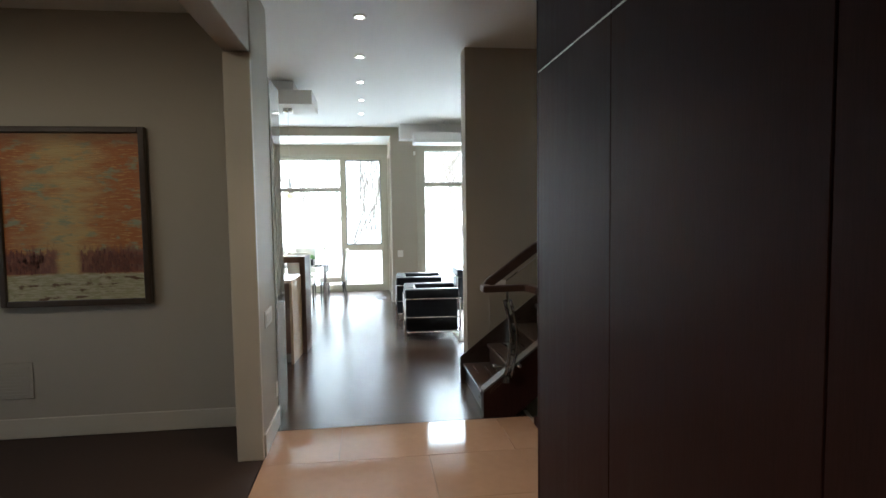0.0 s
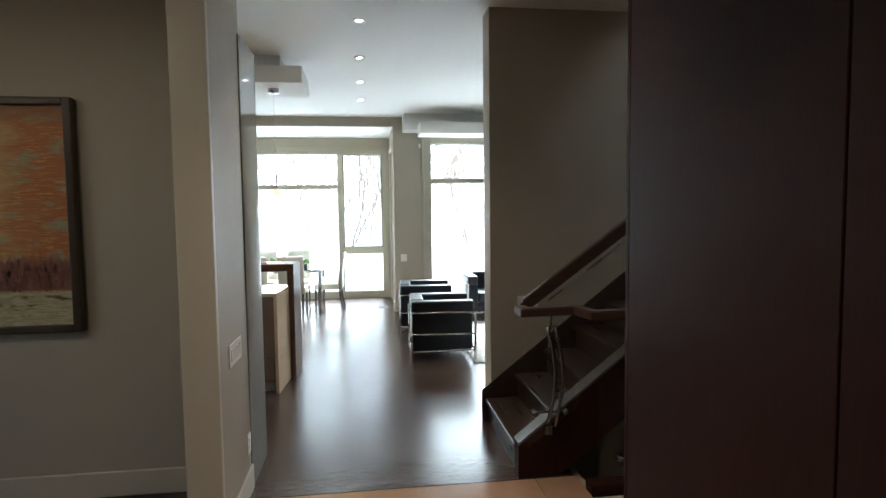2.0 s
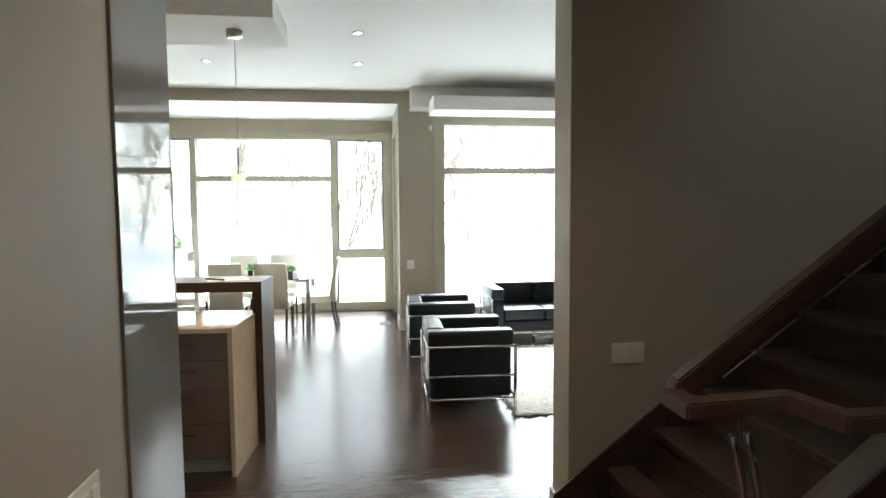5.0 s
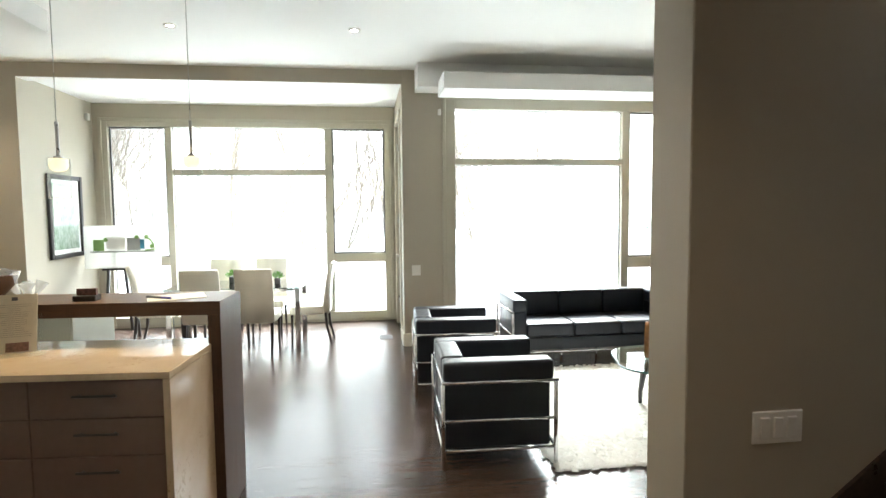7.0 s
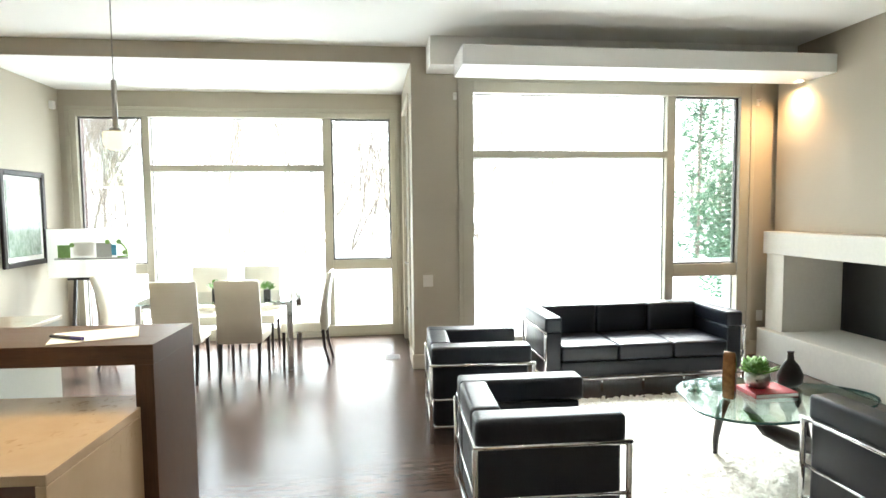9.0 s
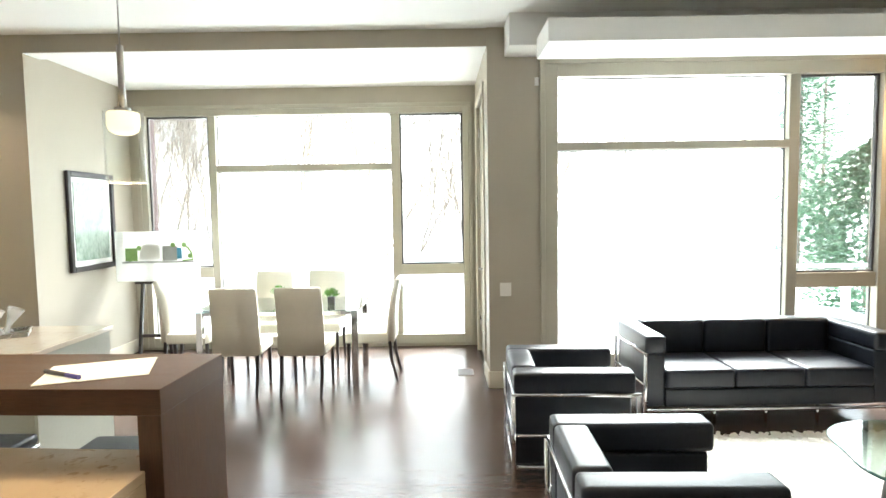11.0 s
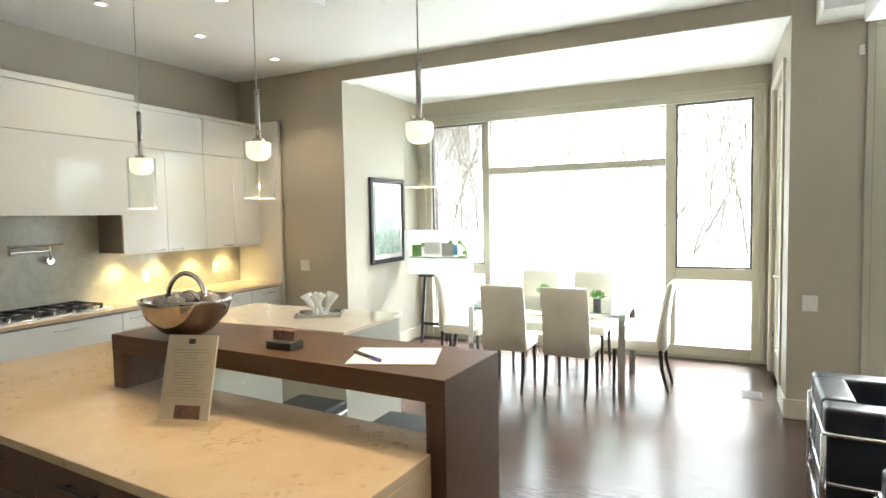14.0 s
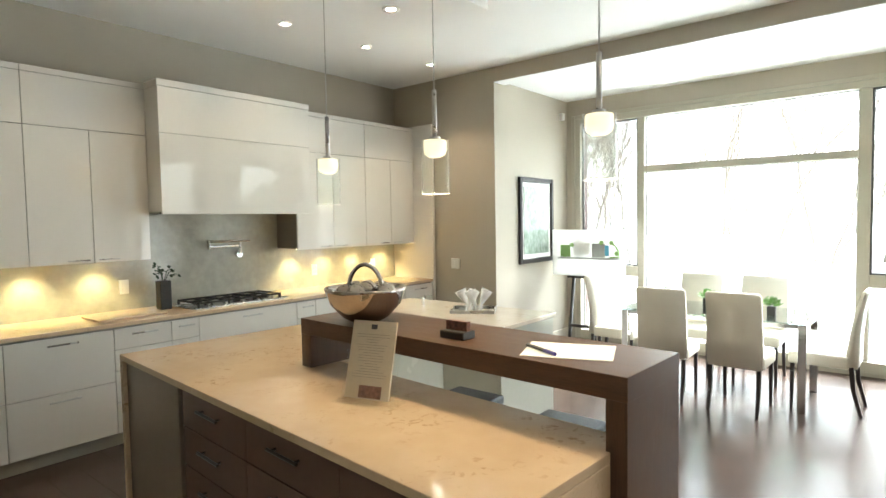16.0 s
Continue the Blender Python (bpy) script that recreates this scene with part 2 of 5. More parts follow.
def part(name, bm, mat, parent, label="", smooth=False):
    """One mesh under a thing or a part; bm is in world metres."""
    base = ORIGIN[parent]
    bmesh.ops.translate(bm, verts=bm.verts, vec=-base)
    o = new(name, mesh_of(name, bm, mat, smooth))
    o.parent = parent
    ORIGIN[o] = base
    return tagged(o, label) if label else o


def solo(name, bm, mat, label, category, group="", kind="", smooth=False):
    """A thing that is one mesh; its origin is at its base."""
    pts = [v.co for v in bm.verts]
    base = Vector((sum(p.x for p in pts) / len(pts), sum(p.y for p in pts) / len(pts), min(p.z for p in pts)))
    bmesh.ops.translate(bm, verts=bm.verts, vec=-base)
    o = new(name, mesh_of(name, bm, mat, smooth))
    o.location = base
    ORIGIN[o] = base
    return tagged(o, label, category, group, kind)


def box(x0, x1, y0, y1, z0, z1, bevel=0.0, seg=1, bm=None):
    b = bmesh.new()
    bmesh.ops.create_cube(b, size=1, matrix=Matrix.Translation(((x0 + x1) / 2, (y0 + y1) / 2, (z0 + z1) / 2)) @ Matrix.Diagonal((x1 - x0, y1 - y0, z1 - z0, 1)))
    if bevel:
        bmesh.ops.bevel(b, geom=b.edges[:], offset=bevel, segments=seg, affect="EDGES", profile=0.6)
    return join(bm, b) if bm else b


def join(a, b):
    me = bpy.data.meshes.new("tmp")
    b.to_mesh(me)
    b.free()
    a.from_mesh(me)
    bpy.data.meshes.remove(me)
    return a


def rod(p, q, r, r2=None, seg=12, bm=None):
    """A round bar from p to q."""
    p, q = Vector(p), Vector(q)
    b = bmesh.new()
    turn = (q - p).to_track_quat("Z", "Y").to_matrix().to_4x4()
    bmesh.ops.create_cone(b, cap_ends=True, segments=seg, radius1=r, radius2=r if r2 is None else r2, depth=(q - p).length,
                          matrix=Matrix.Translation((p + q) / 2) @ turn)
    return join(bm, b) if bm else b


def tube(points, r, seg=8, bm=None, flat=1.0):
    """A bent bar along points, with rings that stay in step."""
    b = bmesh.new()
    pts = [Vector(p) for p in points]
    rings = []
    side = None
    for i, p in enumerate(pts):
        d = (pts[min(i + 1, len(pts) - 1)] - pts[max(i - 1, 0)]).normalized()
        if side is None:
            side = d.orthogonal().normalized()
        side = (side - d * side.dot(d)).normalized()
        up = d.cross(side)
        rr = r[i] if isinstance(r, (list, tuple)) else r
        rings.append([b.verts.new(p + rr * (math.cos(a) * side + flat * math.sin(a) * up)) for a in (2 * math.pi * k / seg for k in range(seg))])
    for a, c in zip(rings, rings[1:]):
        for k in range(seg):
            b.faces.new((a[k], a[(k + 1) % seg], c[(k + 1) % seg], c[k]))
    b.faces.new(rings[0][::-1])
    b.faces.new(rings[-1])
    bmesh.ops.recalc_face_normals(b, faces=b.faces[:])
    return join(bm, b) if bm else b


def lathe(profile, at, seg=28, squash=1.0, bm=None, caps=True):
    """A turned shape from (radius, height) pairs."""
    b = bmesh.new()
    rings = [[b.verts.new((at[0] + r * math.cos(2 * math.pi * k / seg), at[1] + squash * r * math.sin(2 * math.pi * k / seg), at[2] + h)) for k in range(seg)]
             for r, h in profile]
    for a, c in zip(rings, rings[1:]):
        for k in range(seg):
            b.faces.new((a[k], a[(k + 1) % seg], c[(k + 1) % seg], c[k]))
    if caps:
        b.faces.new(rings[0][::-1])
        b.faces.new(rings[-1])
    bmesh.ops.recalc_face_normals(b, faces=b.faces[:])
    return join(bm, b) if bm else b


def prism(outline, axis, lo, hi, bm=None, bevel=0.0):
    """An outline pushed along an axis: the outline's pairs are the other two axes in xyz order."""
    b = bmesh.new()

    def at(u, v, w):
        return {"x": (w, u, v), "y": (u, w, v), "z": (u, v, w)}[axis]
    lows = [b.verts.new(at(u, v, lo)) for u, v in outline]
    highs = [b.verts.new(at(u, v, hi)) for u, v in outline]
    n = len(outline)
    b.faces.new(lows)
    b.faces.new(highs[::-1])
    for i in range(n):
        b.faces.new((lows[i], highs[i], highs[(i + 1) % n], lows[(i + 1) % n]))
    bmesh.ops.recalc_face_normals(b, faces=b.faces[:])
    if bevel:
        bmesh.ops.bevel(b, geom=b.edges[:], offset=bevel, segments=1, affect="EDGES")
    return join(bm, b) if bm else b


def holed(axis, u0, u1, z0, z1, hu0, hu1, hz0, hz1, lo, hi):
    """A wall with one opening through it; u runs along the wall, lo to hi is its thickness."""
    b = bmesh.new()

    def at(u, z, w):
        return (w, u, z) if axis == "x" else (u, w, z)
    outer = [(u0, z0), (u1, z0), (u1, z1), (u0, z1)]
    inner = [(hu0, hz0), (hu1, hz0), (hu1, hz1), (hu0, hz1)]
    v = [[[b.verts.new(at(u, z, w)) for u, z in ring] for ring in (outer, inner)] for w in (lo, hi)]
    for i in range(4):
        j = (i + 1) % 4
        for s in (0, 1):
            b.faces.new((v[s][0][i], v[s][0][j], v[s][1][j], v[s][1][i]))
        for r in (0, 1):
            b.faces.new((v[0][r][i], v[0][r][j], v[1][r][j], v[1][r][i]))
    bmesh.ops.recalc_face_normals(b, faces=b.faces[:])
    return b


def structure(name, bm, mat, label):
    return solo(name, bm, mat, label, name.split("_")[0], kind="structure")


# ---- plan, metres ----
CEILING = 3.16
WEST, EAST, SOUTH = -4.85, 5.6, -2.2
NICHE_W, NICHE_E, NICHE_Y, BACK_Y = -3.38, 0.63, 10.58, 12.22
WALLB_Y = 10.56
T = 0.2

# ---- setting ----
# the part of the floor over the stairwell is left out
bm = bmesh.new()
box(-0.5, 1.50, 4.56, 4.84, -0.25, -0.022, bm=bm)
box(WEST, 1.50, 4.84, 12.4, -0.25, -0.022, bm=bm)
box(1.50, EAST, 5.79, WALLB_Y + 0.1, -0.25, -0.022, bm=bm)
floor = structure("floor", bm, GROUT, "dark stained oak board floor with a satin finish")
tile_floor = structure("floor_tile", box(-0.5, EAST, SOUTH, 4.40, -0.25, -0.012, bm=box(-0.5, 1.50, 4.40, 4.555, -0.25, -0.012)), GROUT,
                       "polished cream porcelain tile floor in the foyer")
structure("floor_side_room", box(WEST, -0.503, SOUTH, 4.72, -0.25, 0.0), DARKFLOOR, "dark brown floor of the side room")

structure("wall_corridor", box(-0.66, -0.50, 4.098, 4.70, 0, CEILING, 0.004, bm=box(-0.652, -0.51, 4.08, 4.10, 0, CEILING)), WALL, "greige painted wall end beside the corridor")
structure("trim_opening", box(-0.664, -0.495, 4.04, 4.086, 0, 2.668, 0.007, 2), TRIM, "painted edge trim with a shadow groove at the opening")
structure("wall_side_room", box(WEST, -0.52, 4.72, 4.83, 0, CEILING), WALL, "greige painted wall behind the painting")
structure("beam_side_room", box(-0.66, -0.50, SOUTH, 4.05, 2.67, CEILING, 0.004), WALL, "painted header over the wide opening")
# the hole is out of view, added to let daylight into the side room
bm = holed("x", SOUTH, NICHE_Y + T, 0, CEILING + 0.1, 1.3, 2.1, 0.8, 2.7, WEST - T, WEST)
structure("wall_west", bm, WALL, "greige kitchen wall with an added, unseen side room opening")
structure("wall_south", box(WEST - T, EAST + T, SOUTH - T, SOUTH, -0.2, CEILING + 0.1), WALL, "greige wall behind the foyer")
structure("wall_stairs", box(1.145, EAST, 5.56, 5.79, -2.8, 6.0, 0.004), WALL, "greige wall beside the staircase")
structure("wall_stairwell", box(1.50, EAST, 4.20, 4.38, -2.8, -0.02), WALL, "painted lower wall of the stairwell")
structure("wall_stairwell_end", box(1.44, 1.50, 4.38, 5.56, -2.8, -0.02), WALL, "painted end wall of the stairwell")
structure("floor_basement", box(1.4, EAST, 4.2, 5.8, -3.0, -2.8), WALL, "pale floor below the stairs")
structure("wall_closet", box(1.165, 1.9, SOUTH, 3.165, 0, CEILING), WALL, "wall core of the foyer closet")
structure("wall_north_kitchen", box(WEST - T, NICHE_W, NICHE_Y, NICHE_Y + T, 0, CEILING + 0.1), WALL, "greige kitchen end wall")
structure("wall_north_header", box(NICHE_W, NICHE_E, NICHE_Y, NICHE_Y + T, 3.01, CEILING + 0.1), WALL, "greige header over the dining alcove")
structure("wall_niche_west", box(NICHE_W - T, NICHE_W, NICHE_Y + T, BACK_Y + 0.16, 0, 3.2), WALL, "greige side wall of the dining alcove")

# fireplace side of the sitting room
structure("wall_east", box(EAST, EAST + T, SOUTH, WALLB_Y + T, -2.8, 6.0), WALL, "greige wall of the sitting room")

# pillar between the two windows, with the wall over and beside the wide one
B_W, B_E, B_TOP, B_BOT = 1.13, 4.18, 2.84, 0.12
bm = holed("y", NICHE_E, EAST, -0.02, CEILING + 0.1, B_W, B_E, B_BOT, B_TOP, WALLB_Y, WALLB_Y + 0.16)
structure("wall_north_sitting", bm, WALL, "greige wall round the wide sitting room window")

# alcove: back wall round window A, east wall with a glazed door
A_W, A_E, A_TOP, A_BOT = -3.26, 0.55, 2.80, 0.03
bm = holed("y", NICHE_W, NICHE_E + 0.06, -0.2, 3.2, A_W, A_E, A_BOT, A_TOP, BACK_Y, BACK_Y + 0.16)
structure("wall_niche_back", bm, WALL, "greige wall round the dining window")
D0, D1, DTOP = 11.0, 11.95, 2.72
bm = holed("x", WALLB_Y + 0.16, BACK_Y, -0.2, 3.2, D0, D1, 0.0, DTOP, NICHE_E, NICHE_E + 0.14)
structure("wall_niche_east", bm, WALL, "greige side wall of the alcove round a glazed door")

structure("ceiling_niche", box(NICHE_W, NICHE_E, NICHE_Y + T, BACK_Y, 3.035, 3.2), CEIL, "white ceiling of the dining alcove")
structure("ceiling_soffit", box(NICHE_W + 0.002, NICHE_E - 0.002, NICHE_Y + 0.003, NICHE_Y + T, 3.004, 3.0095), CEIL, "white soffit under the alcove header")
structure("ceiling_side_room", box(WEST, -0.66, SOUTH, 4.72, 3.12, 3.25), CEIL, "white ceiling of the side room")
bm = bmesh.new()
WELL = 2.35
box(WEST, EAST, 5.79, WALLB_Y + 0.02, CEILING, CEILING + 0.15, bm=bm)
box(WEST, 1.145, 4.83, 5.79, CEILING, CEILING + 0.15, bm=bm)
box(-0.66, WELL, SOUTH, 4.70, CEILING, CEILING + 0.15, bm=bm)
box(-0.66, 1.145, 4.70, 4.83, CEILING, CEILING + 0.15, bm=bm)
box(1.145, WELL, 4.70, 5.56, CEILING, CEILING + 0.15, bm=bm)
box(WELL, EAST, SOUTH, 3.40, CEILING, CEILING + 0.15, bm=bm)
structure("ceiling", bm, CEIL, "smooth white ceiling with recessed lights")
structure("wall_upper_well", box(WELL, EAST, 3.2, 3.40, CEILING + 0.15, 6.0, bm=box(WELL - 0.1, WELL, 3.2, 5.56, CEILING + 0.15, 6.0)), WALL, "painted upper walls of the stairwell")
# unseen ceiling round an opening added to bring daylight onto the stairs
bm = box(WELL - 0.1, EAST, 3.2, 3.6, 6.0, 6.15)
box(WELL - 0.1, 3.7, 3.6, 5.79, 6.0, 6.15, bm=bm)
box(5.3, EAST, 3.6, 5.79, 6.0, 6.15, bm=bm)
box(3.7, 5.3, 5.3, 5.79, 6.0, 6.15, bm=bm)
structure("ceiling_upper_well", bm, CEIL, "white stairwell ceiling with an added, unseen daylight opening")

# dropped ceiling panel over the island, bulkheads over the sitting room window
bm = box(-2.70, -0.38, 6.89, 7.58, 2.87, 3.03, 0.004)
box(-2.70, -2.02, 7.58, 8.53, 2.87, 3.03, 0.004, bm=bm)
box(-2.55, -0.6, 7.05, 7.45, 3.03, CEILING, bm=bm)
structure("ceiling_panel", bm, CEIL, "white dropped ceiling panel over the island")
structure("bulkhead", box(0.78, EAST, 10.20, WALLB_Y, 2.905, CEILING, 0.004), CEIL, "white painted bulkhead at the ceiling")
structure("bulkhead_lower", box(1.00, EAST, 9.71, 10.20, 2.79, 2.955, 0.004), CEIL, "white painted blind box over the window")


def baseboard(name, *boxes):
    bm = bmesh.new()
    for x0, x1, y0, y1, h in boxes:
        box(x0, x1, y0, y1, 0, h, 0.005, bm=bm)
    return solo(name, bm, TRIM, "painted baseboard along the wall foot", "baseboard", kind="structure")


baseboard("baseboard", (-0.50, -0.485, 4.10, 4.70, 0.15), (WEST, -0.66, 4.705, 4.72, 0.15))
baseboard("baseboard", (NICHE_E - 0.002, B_W, WALLB_Y - 0.015, WALLB_Y, 0.15), (NICHE_E - 0.016, NICHE_E, WALLB_Y + 0.0, D0 - 0.07, 0.15))
baseboard("baseboard", (NICHE_W, NICHE_W + 0.015, NICHE_Y + 0.02, BACK_Y, 0.15))
baseboard("baseboard", (1.13, 1.145, 5.55, 5.80, 0.16), (1.145, EAST, 5.79, 5.805, 0.15))
baseboard("baseboard", (B_E, EAST, WALLB_Y - 0.015, WALLB_Y, 0.15))
baseboard("baseboard", (-4.0, NICHE_W, NICHE_Y - 0.015, NICHE_Y, 0.15))


# ---- windows ----
def window(name, y, x0, x1, z0, z1, bars_v, bars_h, panes, label, casing=0.07):
    """bars_v: (x0, x1, z0, z1); bars_h: (x0, x1, z0, z1); panes: (x0, x1, z0, z1, sash)."""
    w = thing(name, ((x0 + x1) / 2, y, z0), label, "window", kind="structure")
    yb = y + 0.05
    for a, b, c, d in ((x0, x0 + casing, z0, z1), (x1 - casing, x1, z0, z1), (x0 + casing, x1 - casing, z1 - casing, z1), (x0 + casing, x1 - casing, z0, z0 + casing * 1.6)):
        part("window_frame", box(a, b, y - 0.012, yb + 0.07, c, d, 0.004), WINFRAME, w)
    for a, b, c, d in ((x0 - 0.045, x0, z0, z1 + 0.045), (x1, x1 + 0.045, z0, z1 + 0.045), (x0, x1, z1, z1 + 0.045)):
        part("casing", box(a, b, y - 0.022, y, c, d, 0.004), WINFRAME, w)
    for a, b, c, d in bars_v + bars_h:
        part("mullion", box(a, b, y + 0.01, yb + 0.05, c, d, 0.004), WINFRAME, w)
    for a, b, c, d, sash in panes:
        bead = bmesh.new()
        for e in ((a, a + 0.008, c, d), (b - 0.008, b, c, d), (a + 0.008, b - 0.008, d - 0.008, d), (a + 0.008, b - 0.008, c, c + 0.008)):
            box(e[0], e[1], yb + 0.027, yb + 0.045, e[2], e[3], bm=bead)
        part("gasket", bead, GASKET, w, "thin dark glazing gasket")
        p = part("pane", box(a, b, yb + 0.02, yb + 0.026, c, d), PANE, w)
        p.visible_shadow = False
        if sash:
            s = 0.02
            bm = bmesh.new()
            for e in ((a, a + s, c, d), (b - s, b, c, d), (a + s, b - s, d - s, d), (a + s, b - s, c, c + s)):
                box(e[0], e[1], yb - 0.01, yb + 0.018, e[2], e[3], 0.003, bm=bm)
            part("sash", bm, GASKET if sash == 2 else WINFRAME, w, "thin sash of the opening pane")
            if sash == 2:
                part("insect_screen", box(a + s, b - s, yb + 0.004, yb + 0.006, c + s, d - s), MESH, w, "fine grey insect screen")
            part("crank_handle", box(b - 0.16, b - 0.06, yb - 0.035, yb - 0.01, c - 0.02, c + 0.006, 0.004), WHITEPLASTIC, w, "white window crank handle")
    return w


W1, W2, W3, W4 = -2.47, -2.39, -0.353, -0.253
window("window_1", BACK_Y, A_W, A_E, A_BOT, A_TOP,
       [(W1, W2, A_BOT + 0.11, A_TOP - 0.07), (W3, W4, A_BOT + 0.11, A_TOP - 0.07)],
       [(W2, W3, 2.085, 2.16), (W4, A_E - 0.07, 0.85, 0.97), (A_W + 0.07, W1, 0.85, 0.97)],
       [(A_W + 0.07, W1, 0.97, A_TOP - 0.07, 2), (A_W + 0.07, W1, A_BOT + 0.11, 0.85, 0), (W2, W3, 2.16, A_TOP - 0.07, 0), (W2, W3, A_BOT + 0.11, 2.085, 0),
        (W4, A_E - 0.07, 0.97, A_TOP - 0.07, 2), (W4, A_E - 0.07, A_BOT + 0.11, 0.85, 0)],
       "wide dining window with greige frames and two opening sides", 0.07)
V1, V2 = 3.27, 3.36
window("window_2", WALLB_Y - 0.01, B_W, B_E, B_BOT, B_TOP,
       [(V1, V2, B_BOT + 0.13, B_TOP - 0.11)],
       [(B_W + 0.11, V1, 2.10, 2.17), (V2, B_E - 0.11, 0.86, 0.99)],
       [(B_W + 0.11, V1, 2.17, B_TOP - 0.11, 0), (B_W + 0.11, V1, B_BOT + 0.13, 2.10, 0),
        (V2, B_E - 0.11, 0.99, B_TOP - 0.11, 2), (V2, B_E - 0.11, B_BOT + 0.13, 0.86, 0)],
       "wide sitting room window with greige frames and an opening side", 0.11)

for x, z in ((1.06, 2.66), (4.27, 2.64)):
    b = thing("blind_bracket", (x, WALLB_Y, z), "small white blind bracket beside the window", "bracket", "blind brackets")
    part("plate", box(x - 0.018, x + 0.018, WALLB_Y - 0.006, WALLB_Y, z, z + 0.07, 0.002), WHITEPLASTIC, b)
    part("hook", tube([(x, WALLB_Y - 0.004, z + 0.05), (x, WALLB_Y - 0.04, z + 0.045), (x, WALLB_Y - 0.045, z + 0.065)], 0.006, 8), WHITEPLASTIC, b, "", True)

# glazed door in the alcove's side
door = thing("door_1", (NICHE_E, (D0 + D1) / 2, 0.0), "tall glazed side door with greige frame, closed", "door", kind="structure")
for a, b, c, d in ((D0, D0 + 0.12, 0, DTOP), (D1 - 0.12, D1, 0, DTOP), (D0 + 0.12, D1 - 0.12, DTOP - 0.12, DTOP), (D0 + 0.12, D1 - 0.12, 0, 0.25)):
    part("door_frame", box(NICHE_E + 0.03, NICHE_E + 0.08, a, b, c, d, 0.004), WINFRAME, door)
part("pane", box(NICHE_E + 0.05, NICHE_E + 0.056, D0 + 0.12, D1 - 0.12, 0.25, DTOP - 0.12), PANE, door).visible_shadow = False
for a, b, c, d in ((D0 - 0.07, D0, 0, DTOP + 0.07), (D1, D1 + 0.07, 0, DTOP + 0.07), (D0, D1, DTOP, DTOP + 0.07)):
    part("casing", box(NICHE_E - 0.018, NICHE_E, a, b, c, d, 0.004), TRIM, door)
part("door_handle", rod((NICHE_E - 0.04, D0 + 0.06, 1.02), (NICHE_E - 0.04, D0 + 0.18, 1.02), 0.009, bm=rod((NICHE_E + 0.03, D0 + 0.06, 1.02), (NICHE_E - 0.045, D0 + 0.06, 1.02), 0.011)), STEEL, door)
for z in (0.3, 1.4, 2.4):
    part("hinge", rod((NICHE_E + 0.02, D1 - 0.005, z), (NICHE_E + 0.02, D1 - 0.005, z + 0.1), 0.008, seg=8), STEEL, door)

# ---- foyer: wenge closet, painting ----
closet = thing("closet", (1.14, 0.6, 0.0), "tall dark wenge closet wall with flush doors", "closet")
ys = [SOUTH, -1.85, -0.82, 0.21, 1.23, 2.255, 3.165]
for a, b in zip(ys, ys[1:]):
    part("door", box(1.128, 1.163, a + 0.003, b - 0.003, 0.0, 2.352, 0.002), WENGE, closet)
    part("upper_panel", box(1.128, 1.163, a + 0.003, b - 0.003, 2.36, CEILING - 0.002, 0.002), WENGE, closet)
part("reveal_strip", box(1.129, 1.163, SOUTH, 3.165, 2.352, 2.36), STEEL, closet, "thin metal reveal strip")
part("end_panel", box(1.128, 1.92, 3.166, 3.19, 0, CEILING - 0.002, 0.002), WENGE, closet)

painting = thing("painting", (-1.84, 4.70, 0.985), "framed abstract sunset landscape painting in orange and gold", "painting")
PX0, PX1, PZ0, PZ1 = -2.41, -1.38, 0.985, 2.285
canvas = bpy.data.materials.new("sunset_canvas")
canvas.use_nodes = True
nt = canvas.node_tree
pb = nt.nodes["Principled BSDF"]
tc = nt.nodes.new("ShaderNodeTexCoord")
sep = nt.nodes.new("ShaderNodeSeparateXYZ")
nt.links.new(tc.outputs["Generated"], sep.inputs[0])


def strokes(stretch, scale, detail, rough=0.6):
    """Brushwork: noise drawn out along the stroke."""
    m, n = nt.nodes.new("ShaderNodeMapping"), nt.nodes.new("ShaderNodeTexNoise")
    m.inputs["Scale"].default_value = stretch
    n.inputs["Scale"].default_value, n.inputs["Detail"].default_value, n.inputs["Roughness"].default_value = scale, detail, rough
    nt.links.new(tc.outputs["Generated"], m.inputs[0])
    nt.links.new(m.outputs[0], n.inputs["Vector"])
    return n.outputs["Fac"]


def calc(op, a, b=0.0, c=0.0):
    n = nt.nodes.new("ShaderNodeMath")
    n.operation = op
    for k, v in enumerate((a, b, c)):
        if isinstance(v, (int, float)):
            n.inputs[k].default_value = v
        else:
            nt.links.new(v, n.inputs[k])
    return n.outputs[0]


def span(v, lo, hi):
    n = nt.nodes.new("ShaderNodeMapRange")
    n.interpolation_type = "SMOOTHSTEP"
    n.inputs["From Min"].default_value, n.inputs["From Max"].default_value = lo, hi
    nt.links.new(v, n.inputs["Value"])
    return n.outputs[0]


def blend(fac, a, b):
    n = nt.nodes.new("ShaderNodeMix")
    n.data_type = "RGBA"
    nt.links.new(fac, n.inputs[0])
    for k, v in ((6, a), (7, b)):
        if isinstance(v, tuple):
            n.inputs[k].default_value = (*v, 1)
        else:
            nt.links.new(v, n.inputs[k])
    return n.outputs[2]


U, V = sep.outputs["X"], sep.outputs["Z"]
broad, fine_s, ragged = strokes((1.2, 1, 6), 3.2, 6), strokes((3, 1, 26), 4, 4), strokes((9, 1, 5), 3, 6)
off = calc("ABSOLUTE", calc("SUBTRACT", U, 0.45))
